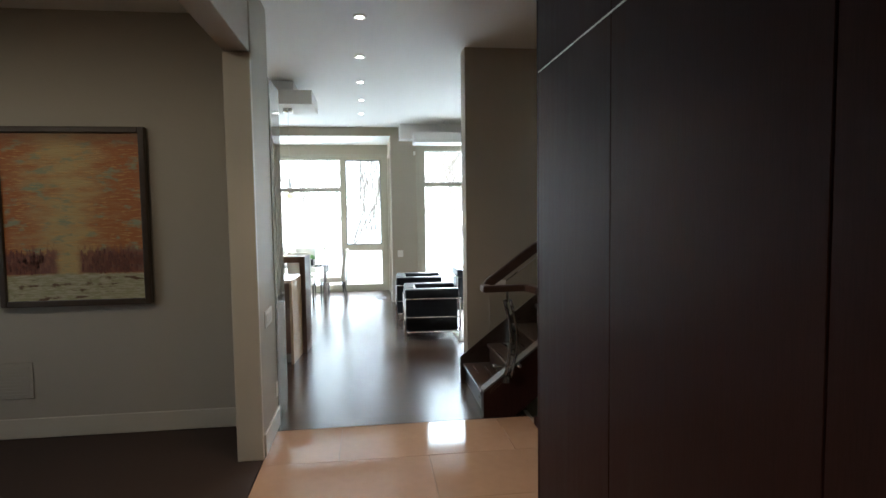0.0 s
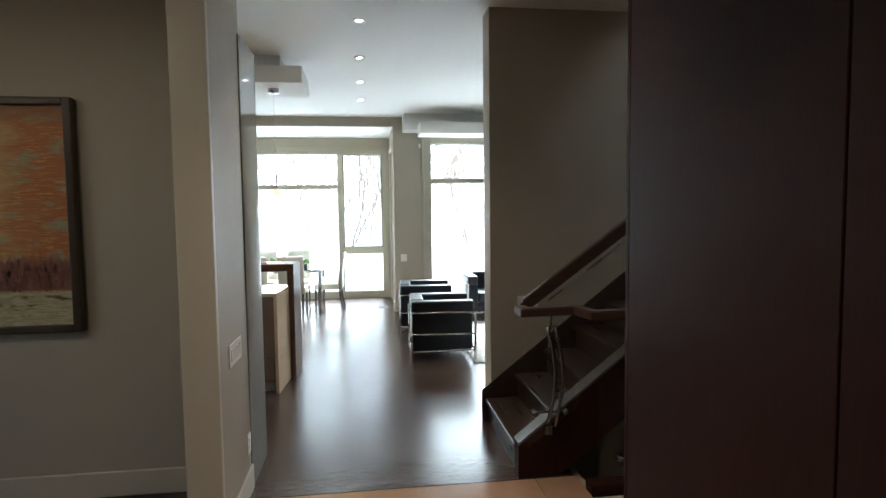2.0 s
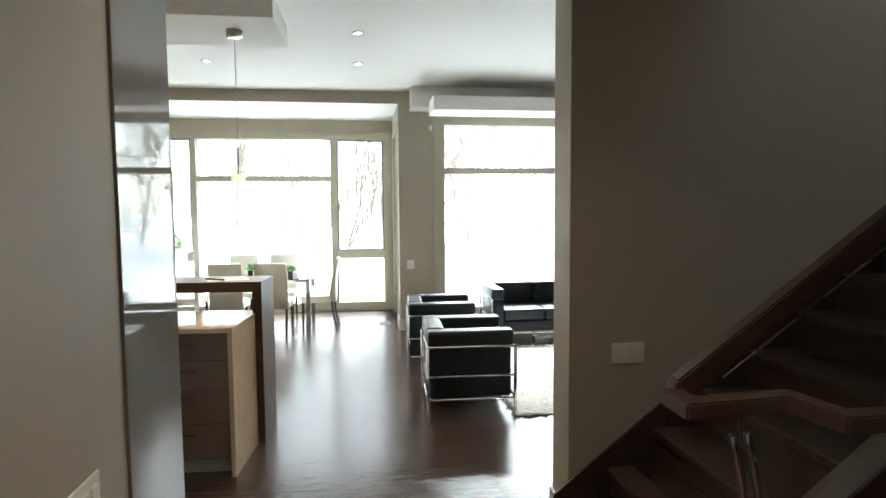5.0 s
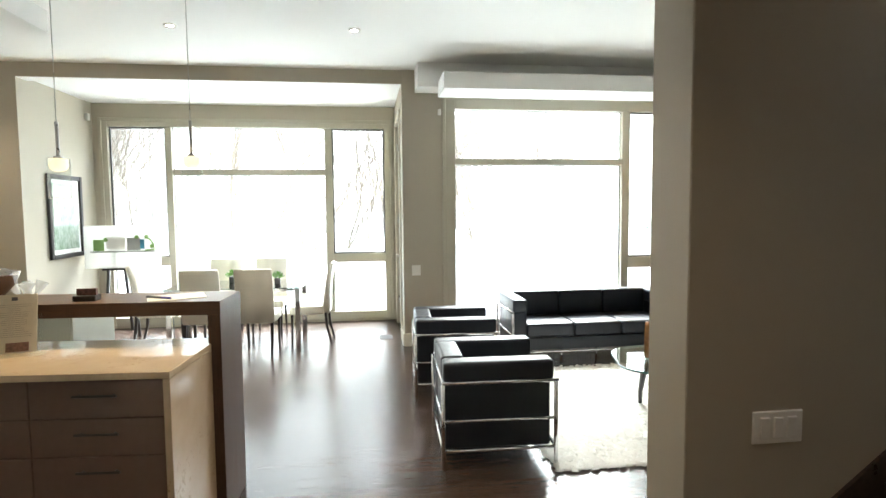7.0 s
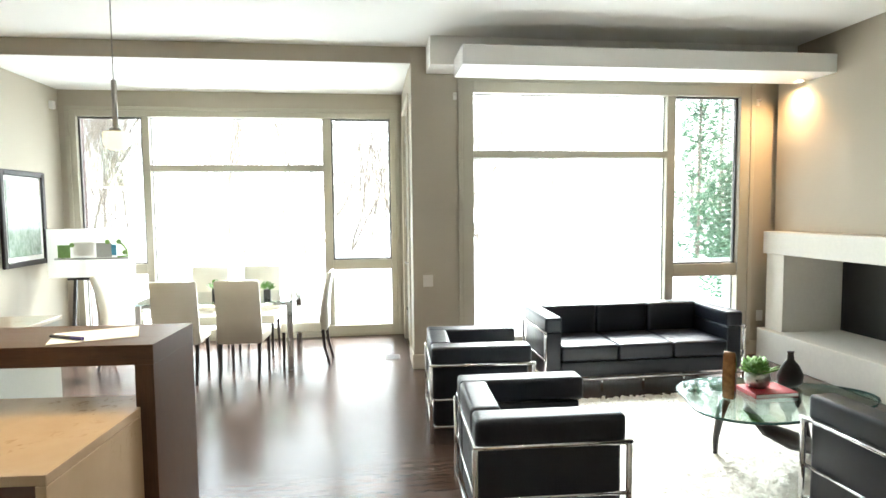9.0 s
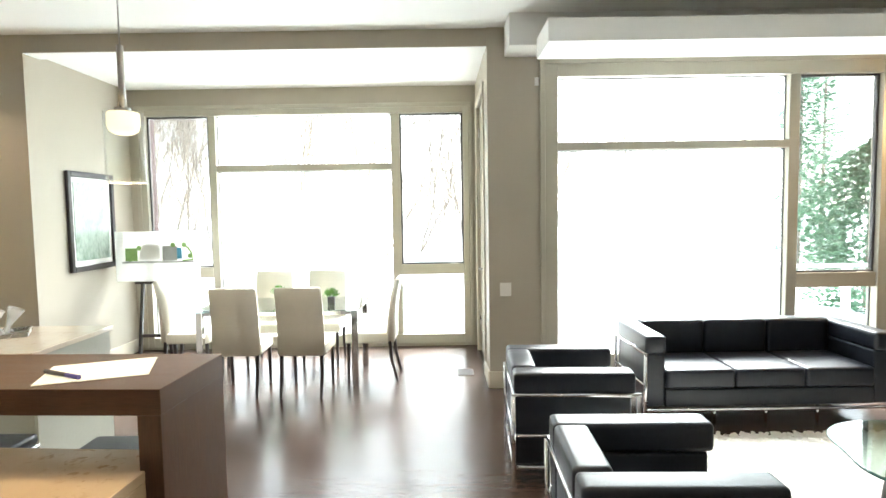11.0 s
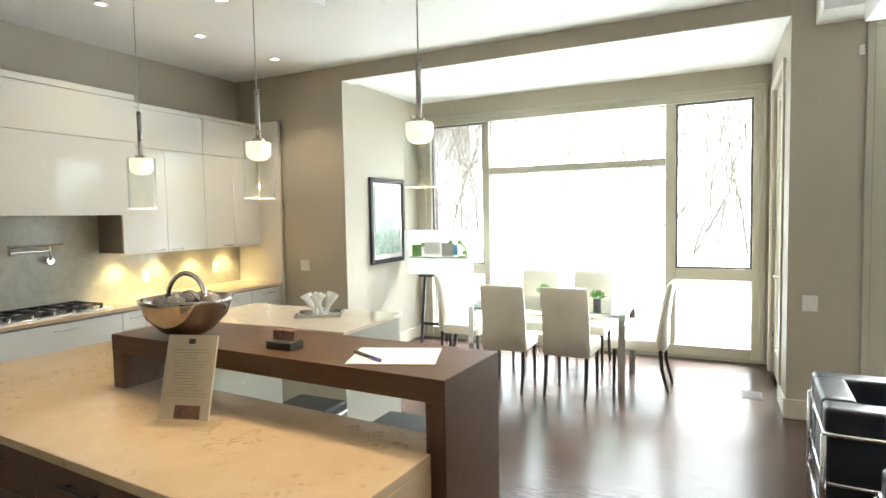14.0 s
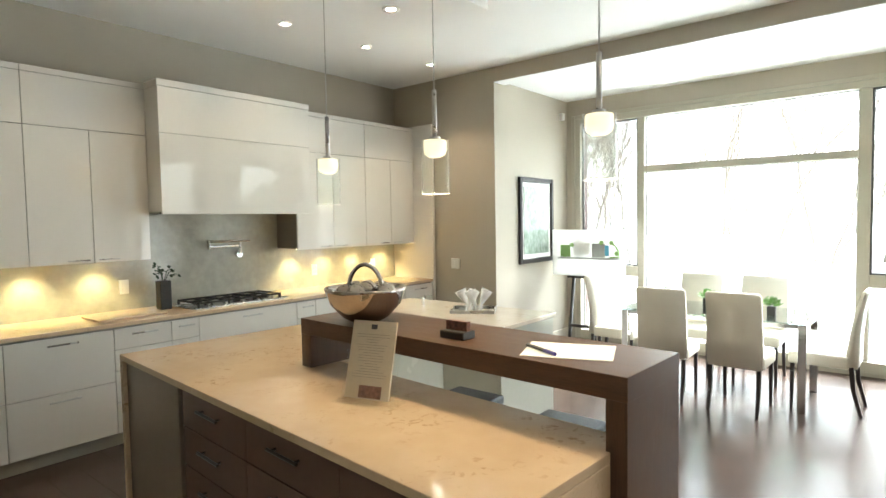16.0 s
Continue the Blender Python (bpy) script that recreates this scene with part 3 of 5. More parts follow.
# sky: gold in the middle, burnt orange towards the sides, touches of sage green
edge = calc("MULTIPLY_ADD", broad, 0.9, calc("MULTIPLY", off, 1.1))
sky_c = blend(span(edge, 0.42, 0.92), (0.52, 0.38, 0.15), (0.40, 0.13, 0.025))
sky_c = blend(span(strokes((1.6, 1, 5), 3.7, 3), 0.52, 0.66), sky_c, (0.30, 0.31, 0.17))
sky_c = blend(span(fine_s, 0.5, 0.72), sky_c, (0.62, 0.36, 0.10))
sky_c = blend(calc("MULTIPLY", span(V, 0.88, 1.0), 0.75), sky_c, (0.20, 0.085, 0.03))
# water: pale green and cream with dark reeds
water = blend(span(fine_s, 0.4, 0.6), (0.36, 0.33, 0.17), (0.50, 0.45, 0.29))
water = blend(span(strokes((2, 1, 9), 3.1, 5), 0.55, 0.64), water, (0.13, 0.07, 0.03))
col = blend(span(calc("MULTIPLY_ADD", ragged, 0.03, V), 0.165, 0.185), water, sky_c)
# banks of dark maroon trees with a gap of light between them
tops = calc("MULTIPLY_ADD", ragged, 0.22, calc("MULTIPLY", V, -1.0))
bank = calc("MULTIPLY", span(tops, -0.225, -0.165), span(calc("MULTIPLY_ADD", ragged, 0.02, V), 0.165, 0.18))
bank = calc("MULTIPLY", bank, span(calc("MULTIPLY_ADD", ragged, 0.08, off), 0.09, 0.15))
col = blend(calc("MULTIPLY", bank, 0.9), col, blend(span(ragged, 0.4, 0.65), (0.13, 0.04, 0.03), (0.24, 0.09, 0.05)))
pb.inputs["Roughness"].default_value = 0.45
nt.links.new(col, pb.inputs["Base Color"])
bu = nt.nodes.new("ShaderNodeBump")
bu.inputs["Strength"].default_value, bu.inputs["Distance"].default_value = 0.5, 0.01
nt.links.new(fine_s, bu.inputs["Height"])
nt.links.new(bu.outputs[0], pb.inputs["Normal"])
part("canvas", box(PX0 + 0.04, PX1 - 0.04, 4.675, 4.70, PZ0 + 0.04, PZ1 - 0.04), canvas, painting, "thickly painted orange and gold canvas")
DABS = material("dark_red_paint", (0.16, 0.055, 0.035), 0.5, vary=0.4, scale=30, fine=120, bump=0.3)
rng = random.Random(4)
bm = bmesh.new()
for i in range(130):
    u = rng.choice((0.08, 0.15, 0.22, 0.60, 0.70, 0.80, 0.90)) + rng.uniform(-0.06, 0.06)
    x = PX0 + 0.05 + u * (PX1 - PX0 - 0.1)
    z = PZ0 + 0.27 + rng.uniform(-0.02, 0.13)
    w = rng.uniform(0.002, 0.007)
    box(x - w, x + w, 4.673, 4.676, z - rng.uniform(0.01, 0.035), z + rng.uniform(0.005, 0.03), bm=bm)
tagged(part("brush_stroke", bm, DABS, painting, "dark red tree strokes"), kind="stuff")
FRAME = material("dark_bronze_frame", (0.05, 0.032, 0.018), 0.35, vary=0.3, scale=10, fine=50, bump=0.15)
for a, b, c, d in ((PX0, PX0 + 0.045, PZ0, PZ1), (PX1 - 0.045, PX1, PZ0, PZ1), (PX0 + 0.045, PX1 - 0.045, PZ1 - 0.045, PZ1), (PX0 + 0.045, PX1 - 0.045, PZ0, PZ0 + 0.045)):
    part("frame", box(a, b, 4.655, 4.718, c, d, 0.008, 2), FRAME, painting)


# ---- plates on walls ----
def plate(name, at, facing, gangs, label, w=0.045, h=0.115, rocker=True):
    """A wall plate; facing is '+x', '-y' ..."""
    o = thing(name, at, label, "switch" if rocker else "outlet", kind="")
    W = 0.03 + w * gangs
    pieces = [("cover", (-W / 2, W / 2, 0.0, 0.008, -h / 2, h / 2), 0.003)]
    for g in range(gangs):
        cx = (g - (gangs - 1) / 2) * w
        if rocker:
            pieces.append(("rocker", (cx - 0.016, cx + 0.016, 0.006, 0.013, -0.033, 0.033), 0.003))
        else:
            pieces += [("socket", (cx - 0.016, cx + 0.016, 0.006, 0.011, s - 0.013, s + 0.013), 0.004) for s in (-0.02, 0.02)]
    for n, (a, b, c, d, e, f), bev in pieces:
        bm = box(a, b, c, d, e, f, bev)
        if facing == "-y":
            m = Matrix(((1, 0, 0), (0, -1, 0), (0, 0, 1)))
        else:
            m = Matrix(((0, 1, 0), (1, 0, 0), (0, 0, 1)))
        bmesh.ops.transform(bm, verts=bm.verts, matrix=m.to_4x4())
        bmesh.ops.recalc_face_normals(bm, faces=bm.faces[:])
        bmesh.ops.translate(bm, verts=bm.verts, vec=Vector(at))
        part(n, bm, WHITEPLASTIC, o)
    return o


plate("light_switch", (-0.499, 4.38, 0.905), "+x", 5, "white five-gang rocker switch on the corridor wall", w=0.046, h=0.12)
plate("wall_outlet", (-0.499, 4.63, 0.30), "+x", 1, "white wall outlet low on the corridor wall", rocker=False)
plate("light_switch", (1.44, 5.559, 0.922), "-y", 3, "white three-gang rocker switch beside the stairs", h=0.1)
plate("light_switch", (0.775, WALLB_Y - 0.001, 0.887), "-y", 1, "white switch on the pillar between windows", w=0.07, h=0.12)
plate("light_switch", (-3.93, NICHE_Y - 0.001, 1.07), "-y", 2, "white double switch on the kitchen end wall")
plate("wall_outlet", (4.35, WALLB_Y - 0.001, 0.42), "-y", 1, "white outlet beside the fireplace", rocker=False)
plate("wall_outlet", (NICHE_W + 0.001, 10.85, 0.42), "+x", 1, "white outlet in the dining alcove", rocker=False)

grille = thing("air_grille", (-2.36, 4.72, 0.30), "wall-coloured return air grille on the side room wall", "vent")
part("frame", box(-2.56, -2.25, 4.708, 4.72, 0.30, 0.57, 0.004), WALL, grille)
for i in range(9):
    part("slat", box(-2.535, -2.275, 4.702, 4.709, 0.325 + i * 0.025, 0.337 + i * 0.025), WALL, grille)
vent = thing("floor_vent", (0.43, 11.06, 0.0), "small dark metal floor register near the window", "vent")
part("frame", box(0.35, 0.51, 10.95, 11.17, 0.0, 0.006, 0.002), DIMSTEEL, vent)
for i in range(5):
    part("slot", box(0.365, 0.495, 10.97 + i * 0.038, 10.99 + i * 0.038, 0.006, 0.008), BLACKMETAL, vent)

# ---- staircase ----
RISE, RUN, X0, SY0, SY1 = 0.183, 0.236, 1.12, 4.66, 5.545
stairs = thing("staircase", (X0, (SY0 + SY1) / 2, 0.0), "dark stained wooden staircase with closed risers", "staircase", kind="")
N = 14
for i in range(N):
    x = X0 + i * RUN
    z = (i + 1) * RISE
    part("tread", box(x - 0.025, x + RUN + 0.02, SY0, SY1, z - 0.035, z, 0.006), STAIRWOOD, stairs)
    part("riser", box(x, x + 0.02, SY0, SY1, z - RISE + 0.001, z - 0.036), STAIRWOOD, stairs)


def sloped(y0, y1, up, down, x_start, foot=True):
    s = RISE / RUN
    xe = X0 + N * RUN

    def line(x, o):
        return RISE + (x - X0) * s + o
    out = [(x_start, max(0.0, line(x_start, down))), (x_start, line(x_start, up)), (xe, line(xe, up)), (xe, line(xe, down))]
    if foot:
        xb = X0 - (RISE + down) / s
        out = [(x_start, 0.0), (x_start, line(x_start, up)), (xe, line(xe, up)), (xe, line(xe, down)), (max(xb, x_start + 0.02), 0.0)]
    return prism(out, "y", y0, y1)


part("stringer", sloped(4.565, 4.66, 0.04, -0.36, X0 - 0.02), WENGE, stairs, "broad dark stringer")
part("stringer_cap", sloped(4.558, 4.668, 0.058, 0.04, X0 - 0.02, False), LITEDGE, stairs, "top edge of the stringer, its lit look in the colour")
part("wall_skirt", sloped(5.545, 5.559, 0.10, -0.2, X0 - 0.05), STAIRWOOD, stairs)

rail = thing("stair_railing", (1.3, 4.5, 0.0), "stair railing of dark wood handrails, curved chrome posts and glass", "railing")
s = RISE / RUN


def bar(points, w, h):
    """A squared wooden rail along points (level or sloping), mitred at its bends."""
    bm = bmesh.new()
    pts = [Vector(p) for p in points]
    ways = [(q - p).normalized() for p, q in zip(pts, pts[1:])]
    rings = []
    for i, p in enumerate(pts):
        d0, d1 = ways[max(i - 1, 0)], ways[min(i, len(ways) - 1)]
        n0, n1 = Vector((-d0.y, d0.x, 0)).normalized(), Vector((-d1.y, d1.x, 0)).normalized()
        side = (n0 + n1).normalized()
        side *= w / 2 / max(0.4, side.dot(n0))
        up = n0.cross(d0).normalized() * h / 2
        up = up if up.z > 0 else -up
        rings.append([bm.verts.new(p + v) for v in (-side - up, side - up, side + up, -side + up)])
    for a, c in zip(rings, rings[1:]):
        for k in range(4):
            bm.faces.new((a[k], a[(k + 1) % 4], c[(k + 1) % 4], c[k]))
    bm.faces.new(rings[0][::-1])
    bm.faces.new(rings[-1])
    bmesh.ops.recalc_face_normals(bm, faces=bm.faces[:])
    bmesh.ops.bevel(bm, geom=bm.edges[:], offset=min(0.006, h * 0.2), segments=2, affect="EDGES")
    return bm


RAILWOOD = material("rail_wood", (0.10, 0.058, 0.042), 0.32, vary=0.3, scale=5, fine=30, bump=0.04, stretch=(0.7, 8, 8), other=(0.055, 0.03, 0.022))
part("level_handrail", bar([(1.12, 4.60, 1.04), (1.12, 4.49, 1.04), (1.44, 4.51, 1.04), (1.475, 4.33, 1.04), (4.6, 4.33, 1.04)], 0.07, 0.05), RAILWOOD, rail, "level dark wood handrail with a dog-leg")
zr, s2 = 1.062, 0.725
part("sloping_handrail", bar([(1.15, 4.61, zr), (1.15 + 2.6, 4.61, zr + 2.6 * s2)], 0.055, 0.07), RAILWOOD, rail, "sloping dark wood handrail")


def post(x, y, z0, z1, face=0.0):
    """Twin bowed chrome flats with small rungs, on a foot."""
    h = z1 - z0
    p = part("post", tube([(x + 0.05 * math.sin(math.pi * t) - 0.012, y, z0 + 0.04 + t * (h - 0.1)) for t in [k / 10 for k in range(11)]], 0.013, 8), DIMCHROME, rail, "bowed chrome post", True)
    part("post_flat", tube([(x + 0.05 * math.sin(math.pi * t) + 0.035, y, z0 + 0.04 + t * (h - 0.1)) for t in [k / 10 for k in range(11)]], 0.012, 8), DIMCHROME, p, "", True)
    for t in (0.30, 0.36, 0.42):
        part("rung", rod((x + 0.05 * math.sin(math.pi * t) - 0.015, y, z0 + t * h), (x + 0.05 * math.sin(math.pi * t) + 0.045, y, z0 + t * h), 0.006, seg=8), DIMCHROME, p)
    part("foot", rod((x, y, z0), (x, y, z0 + 0.05), 0.03, 0.024, 16), DIMCHROME, p)
    part("saddle", rod((x + 0.01, y, z1 - 0.08), (x + 0.01, y, z1), 0.008, seg=10), DIMCHROME, p)
    for dx in (-0.09, 0.1):
        part("glass_clamp", rod((x + dx, y - 0.025, z0 + 0.13), (x + dx, y + 0.025, z0 + 0.13), 0.018, seg=14, bm=rod((x, y, z0 + 0.13), (x + dx, y, z0 + 0.13), 0.007, seg=8)), DIMCHROME, p, "", True)
    return p


post(1.27, 4.50, 0.30, 1.01)
post(1.74, 4.35, 0.05, 1.01)
post(2.62, 4.35, 0.05, 1.01)
for x in (2.10, 3.0):
    zz = RISE + (x - X0) * s + 0.05
    post(x, 4.61, zz, zr + (x - 1.15) * s2 - 0.04)
for a, b in ((1.14, 1.46), ):
    part("glass_panel", prism([(a, 0.22), (b, 0.46), (b, 0.98), (a, 0.98)], "y", 4.495, 4.503), CLEARGLASS, rail, "clear tempered glass").visible_shadow = False
for a, b in ((1.52, 2.2), (2.24, 3.2)):
    part("glass_panel", box(a, b, 4.346, 4.354, 0.07, 0.98), CLEARGLASS, rail).visible_shadow = False
for a, b in ((1.30, 2.06), (2.14, 2.95)):
    lo = RISE + (a - X0) * s + 0.09
    lo2 = RISE + (b - X0) * s + 0.09
    part("glass_panel", prism([(a, lo), (b, lo2), (b, zr + (b - 1.15) * s2 - 0.09), (a, zr + (a - 1.15) * s2 - 0.09)], "y", 4.606, 4.614), CLEARGLASS, rail).visible_shadow = False
for a, b in ((1.30, 2.06), (2.14, 2.95)):
    part("glass_edge", bar([(a, 4.61, zr + (a - 1.15) * s2 - 0.085), (b, 4.61, zr + (b - 1.15) * s2 - 0.085)], 0.010, 0.006), STEEL, rail, "pale polished glass edge")
part("newel_drop", box(1.125, 1.175, 4.585, 4.635, 1.03, zr + 0.02, 0.006, 2), RAILWOOD, rail, "short wooden drop joining the two handrails")
structure("stair_curb", box(1.46, 4.6, 4.30, 4.40, -0.02, 0.055, 0.005), WENGE, "dark wooden curb under the glass guard")

# ---- kitchen wall ----
CX, CZ = -4.25, 0.885
UX, HX = -4.52, -4.30
Z1, ZS, Z2 = 1.31, 2.248, 2.64


def handle(parent, y, z, x, w=0.16):
    bm = rod((x + 0.026, y - w / 2, z), (x + 0.026, y + w / 2, z), 0.006, seg=8)
    for e in (-w / 2 + 0.02, w / 2 - 0.02):
        rod((x, y + e, z), (x + 0.028, y + e, z), 0.005, seg=6, bm=bm)
    return part("handle", bm, STEEL, parent, "thin steel bar handle")


def base_unit(y0, y1, drawers):
    u = thing("base_cabinet", (CX, (y0 + y1) / 2, 0.0), "white gloss lacquer base cabinet with bar handles", "cabinet", "kitchen base cabinets")
    part("body", box(WEST + 0.005, CX, y0 + 0.001, y1 - 0.001, 0.10, CZ - 0.032), CARCASS, u)
    part("toe_kick", box(CX - 0.06, CX - 0.045, y0, y1, 0.0, 0.10), KICK, u)
    z = CZ - 0.045
    for h in drawers:
        f = part("drawer_front", box(CX + 0.001, CX + 0.021, y0 + 0.002, y1 - 0.002, z - h + 0.004, z, 0.002), GLOSSWHITE, u)
        handle(f, (y0 + y1) / 2, z - 0.045, CX + 0.02, min(0.18, (y1 - y0) * 0.55))
        z -= h
    return u


def upper_unit(y0, y1, doors, wide_top=True):
    u = thing("wall_cabinet", (UX, (y0 + y1) / 2, Z1), "white gloss lacquer wall cabinet, closed", "cabinet", "kitchen wall cabinets")
    part("body", box(WEST + 0.005, UX, y0 + 0.001, y1 - 0.001, Z1, Z2 - 0.04), CARCASS, u)
    part("crown", box(WEST + 0.005, UX + 0.021, y0 + 0.001, y1 - 0.001, Z2 - 0.04, Z2, 0.002), GLOSSWHITE, u)
    part("top_door", box(UX + 0.001, UX + 0.021, y0 + 0.002, y1 - 0.002, ZS + 0.002, Z2 - 0.043, 0.002), GLOSSWHITE, u)
    w = (y1 - y0) / doors
    for i in range(doors):
        a = y0 + i * w
        f = part("door", box(UX + 0.001, UX + 0.021, a + 0.002, a + w - 0.002, Z1 - 0.012, ZS - 0.002, 0.002), GLOSSWHITE, u)
        c = a + w - 0.10 if i % 2 == 0 else a + 0.10
        part("handle", rod((UX + 0.024, c - 0.07, Z1 + 0.01), (UX + 0.024, c + 0.07, Z1 + 0.01), 0.005, seg=8), STEEL, f)
    return u


YB = [5.7, 6.47, 7.10, 7.50, 7.715, 8.63, 8.84, 9.45, 10.06, 10.52]
cuts = [(0.37, 0.37), (0.37, 0.37), (0.15, 0.15, 0.22, 0.22), (0.15, 0.59), (0.37, 0.37), (0.15, 0.59), (0.15, 0.59), (0.15, 0.59), (0.15, 0.59)]
for (a, b), c in zip(zip(YB, YB[1:]), cuts):
    base_unit(a, b, c)
for a, b, d in ((5.90, 6.70, 2), (6.70, 7.49, 2), (8.86, 9.755, 2), (9.755, 10.52, 2)):
    upper_unit(a, b, d)
solo("kitchen_worktop", box(WEST + 0.002, CX + 0.03, 5.7, 10.52, CZ - 0.03, CZ, 0.003), STONE, "cream quartz worktop along the kitchen wall", "worktop")
splash = structure("backsplash", box(WEST, WEST + 0.014, 5.7, 10.52, CZ, 2.0), SPLASH, "grey veined stone backsplash")
solo("end_gable", box(WEST + 0.002, CX + 0.04, 10.522, 10.56, 0, Z2 + 0.02, 0.002), GLOSSWHITE, "white gloss tall end panel beside the worktop", "panel")

hood = thing("range_hood", (HX, 8.175, 1.643), "white gloss lacquer boxed range hood", "range hood")
part("body", box(WEST + 0.02, HX, 7.492, 8.858, 1.66, Z2 - 0.04), GLOSSWHITE, hood)
part("lower_panel", box(HX + 0.001, HX + 0.021, 7.49, 8.86, 1.643, 2.25, 0.002), GLOSSWHITE, hood)
part("upper_panel", box(HX + 0.001, HX + 0.021, 7.49, 8.86, 2.254, Z2 - 0.043, 0.002), GLOSSWHITE, hood)
part("crown", box(WEST + 0.02, HX + 0.024, 7.485, 8.864, Z2 - 0.04, Z2 + 0.01, 0.002), GLOSSWHITE, hood)
part("filter", box(WEST + 0.1, HX - 0.05, 7.62, 8.72, 1.65, 1.66), STEEL, hood, "steel filter under the hood")

cook = thing("gas_cooktop", (-4.50, 8.16, CZ), "stainless gas cooktop with black cast iron grates", "cooktop")
part("tray", box(-4.74, -4.30, 7.72, 8.60, CZ, CZ + 0.012, 0.004), STEEL, cook)
for i, y in enumerate((7.90, 8.16, 8.42)):
    bm = bmesh.new()
    for dx in (-0.19, -0.02, 0.15):
        box(-4.50 + dx - 0.006, -4.50 + dx + 0.006, y - 0.125, y + 0.125, CZ + 0.035, CZ + 0.05, 0.002, bm=bm)
    for dy in (-0.125, 0, 0.113):
        box(-4.70, -4.34, y + dy, y + dy + 0.012, CZ + 0.036, CZ + 0.05, 0.002, bm=bm)
    for dx, dy in ((-0.19, -0.12), (0.15, -0.12), (-0.19, 0.115), (0.15, 0.115)):
        box(-4.5 + dx - 0.008, -4.5 + dx + 0.008, y + dy - 0.008, y + dy + 0.008, CZ + 0.01, CZ + 0.04, bm=bm)
    part("grate", bm, BLACKMETAL, cook)
    for dx in (-0.1, 0.08):
        part("burner", rod((-4.5 + dx, y, CZ + 0.01), (-4.5 + dx, y, CZ + 0.032), 0.04, 0.03, 18), BLACKMETAL, cook)
for k in range(5):
    part("knob", rod((-4.325, 7.85 + k * 0.15, CZ + 0.01), (-4.325, 7.85 + k * 0.15, CZ + 0.035), 0.016, 0.014, 14), STEEL, cook)

pot = thing("pot_filler", (WEST + 0.014, 8.42, 1.28), "chrome folding pot filler tap on the backsplash", "tap")
bm = rod((WEST + 0.014, 8.42, 1.28), (WEST + 0.06, 8.42, 1.28), 0.03, seg=18)
rod((WEST + 0.06, 8.42, 1.28), (WEST + 0.06, 8.42, 1.40), 0.012, bm=bm)
part("mount", bm, CHROME, pot)
part("arm", rod((WEST + 0.06, 8.44, 1.405), (WEST + 0.09, 8.10, 1.405), 0.011, bm=rod((WEST + 0.06, 8.42, 1.36), (WEST + 0.09, 8.10, 1.36), 0.011)), CHROME, pot)
part("spout", tube([(WEST + 0.09, 8.10, 1.42), (WEST + 0.09, 8.10, 1.34)], 0.013, 10, bm=rod((WEST + 0.09, 8.10, 1.405), (WEST + 0.09, 8.50, 1.405), 0.011)), CHROME, pot)

vase = thing("vase_plant", (-4.60, 7.62, CZ), "square black vase with a dark leafy sprig", "vase")
part("vase", prism([(-4.645, 7.575), (-4.555, 7.575), (-4.555, 7.665), (-4.645, 7.665)], "z", CZ, CZ + 0.23, bevel=0.006), BLACKWOOD, vase)
rng = random.Random(9)
bm = bmesh.new()
for i in range(5):
    tip = Vector((-4.60 + rng.uniform(-0.06, 0.06), 7.62 + rng.uniform(-0.07, 0.07), CZ + rng.uniform(0.30, 0.42)))
    tube([(-4.6, 7.62, CZ + 0.2), (Vector((-4.6, 7.62, CZ + 0.28)) + tip) / 2, tip], 0.003, 5, bm=bm)
    for k in range(5):
        c = tip + Vector((rng.uniform(-.03, .03), rng.uniform(-.03, .03), rng.uniform(-.07, .02)))
        b = bmesh.new()
        bmesh.ops.create_icosphere(b, subdivisions=1, radius=0.017, matrix=Matrix.Translation(c) @ Matrix.Rotation(rng.uniform(0, 3), 4, (1, 1, 0)) @ Matrix.Diagonal((1, 0.7, 0.25, 1)))
        join(bm, b)
part("sprig", bm, material("dark_sprig", (0.03, 0.05, 0.02), 0.5, vary=0.3), vase, "dark green leafy sprig")
solo("cutting_board", box(-4.66, -4.32, 7.04, 7.52, CZ, CZ + 0.018, 0.004), STONE, "pale stone cutting board on the worktop", "cutting board")
for y, z in ((7.41, 1.07), (9.30, 1.06), (10.15, 1.07)):
    plate("wall_outlet", (WEST + 0.0145, y, z), "+x", 1, "white outlet on the stone backsplash", rocker=False)

# tall unit at the corridor's end
tall = thing("tall_cabinet", (-1.0, 4.95, 0.0), "tall gloss taupe cabinet with a plain side panel", "cabinet")
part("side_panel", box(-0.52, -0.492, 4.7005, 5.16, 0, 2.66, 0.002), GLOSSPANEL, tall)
part("body", box(-2.6, -0.52, 4.835, 5.14, 0.0, 2.66), CARCASS, tall)
for a, b in ((-2.6, -2.08), (-2.08, -1.56), (-1.56, -1.04), (-1.04, -0.52)):
    part("door", box(a + 0.002, b - 0.002, 5.141, 5.16, 0.1, 2.655, 0.002), GLOSSWHITE, tall)

# ---- island ----
IX0, IX1, IY0, IY1, IZ = -2.97, -0.574, 6.485, 7.12, 0.92
top = thing("island_worktop", (-1.8, 6.7, IZ - 0.03), "cream quartz island worktop with waterfall ends", "worktop")
part("top", prism([(IX0, IY0), (IX1, IY0), (IX1, IY1), (-2.0, IY1), (-2.0, 7.85), (IX0, 7.85)], "z", IZ - 0.03, IZ, bevel=0.002), STONE, top)
part("waterfall_end", box(IX1 - 0.03, IX1, IY0, IY1, 0.0, IZ - 0.031, 0.002), STONE, top)
part("waterfall_end", box(IX0, IX0 + 0.03, IY0, 7.85, 0.0, IZ - 0.031, 0.002), STONE, top)
isl = thing("island_cabinet", (-1.8, 6.75, 0.0), "taupe gloss island cabinet with three drawer stacks", "cabinet")
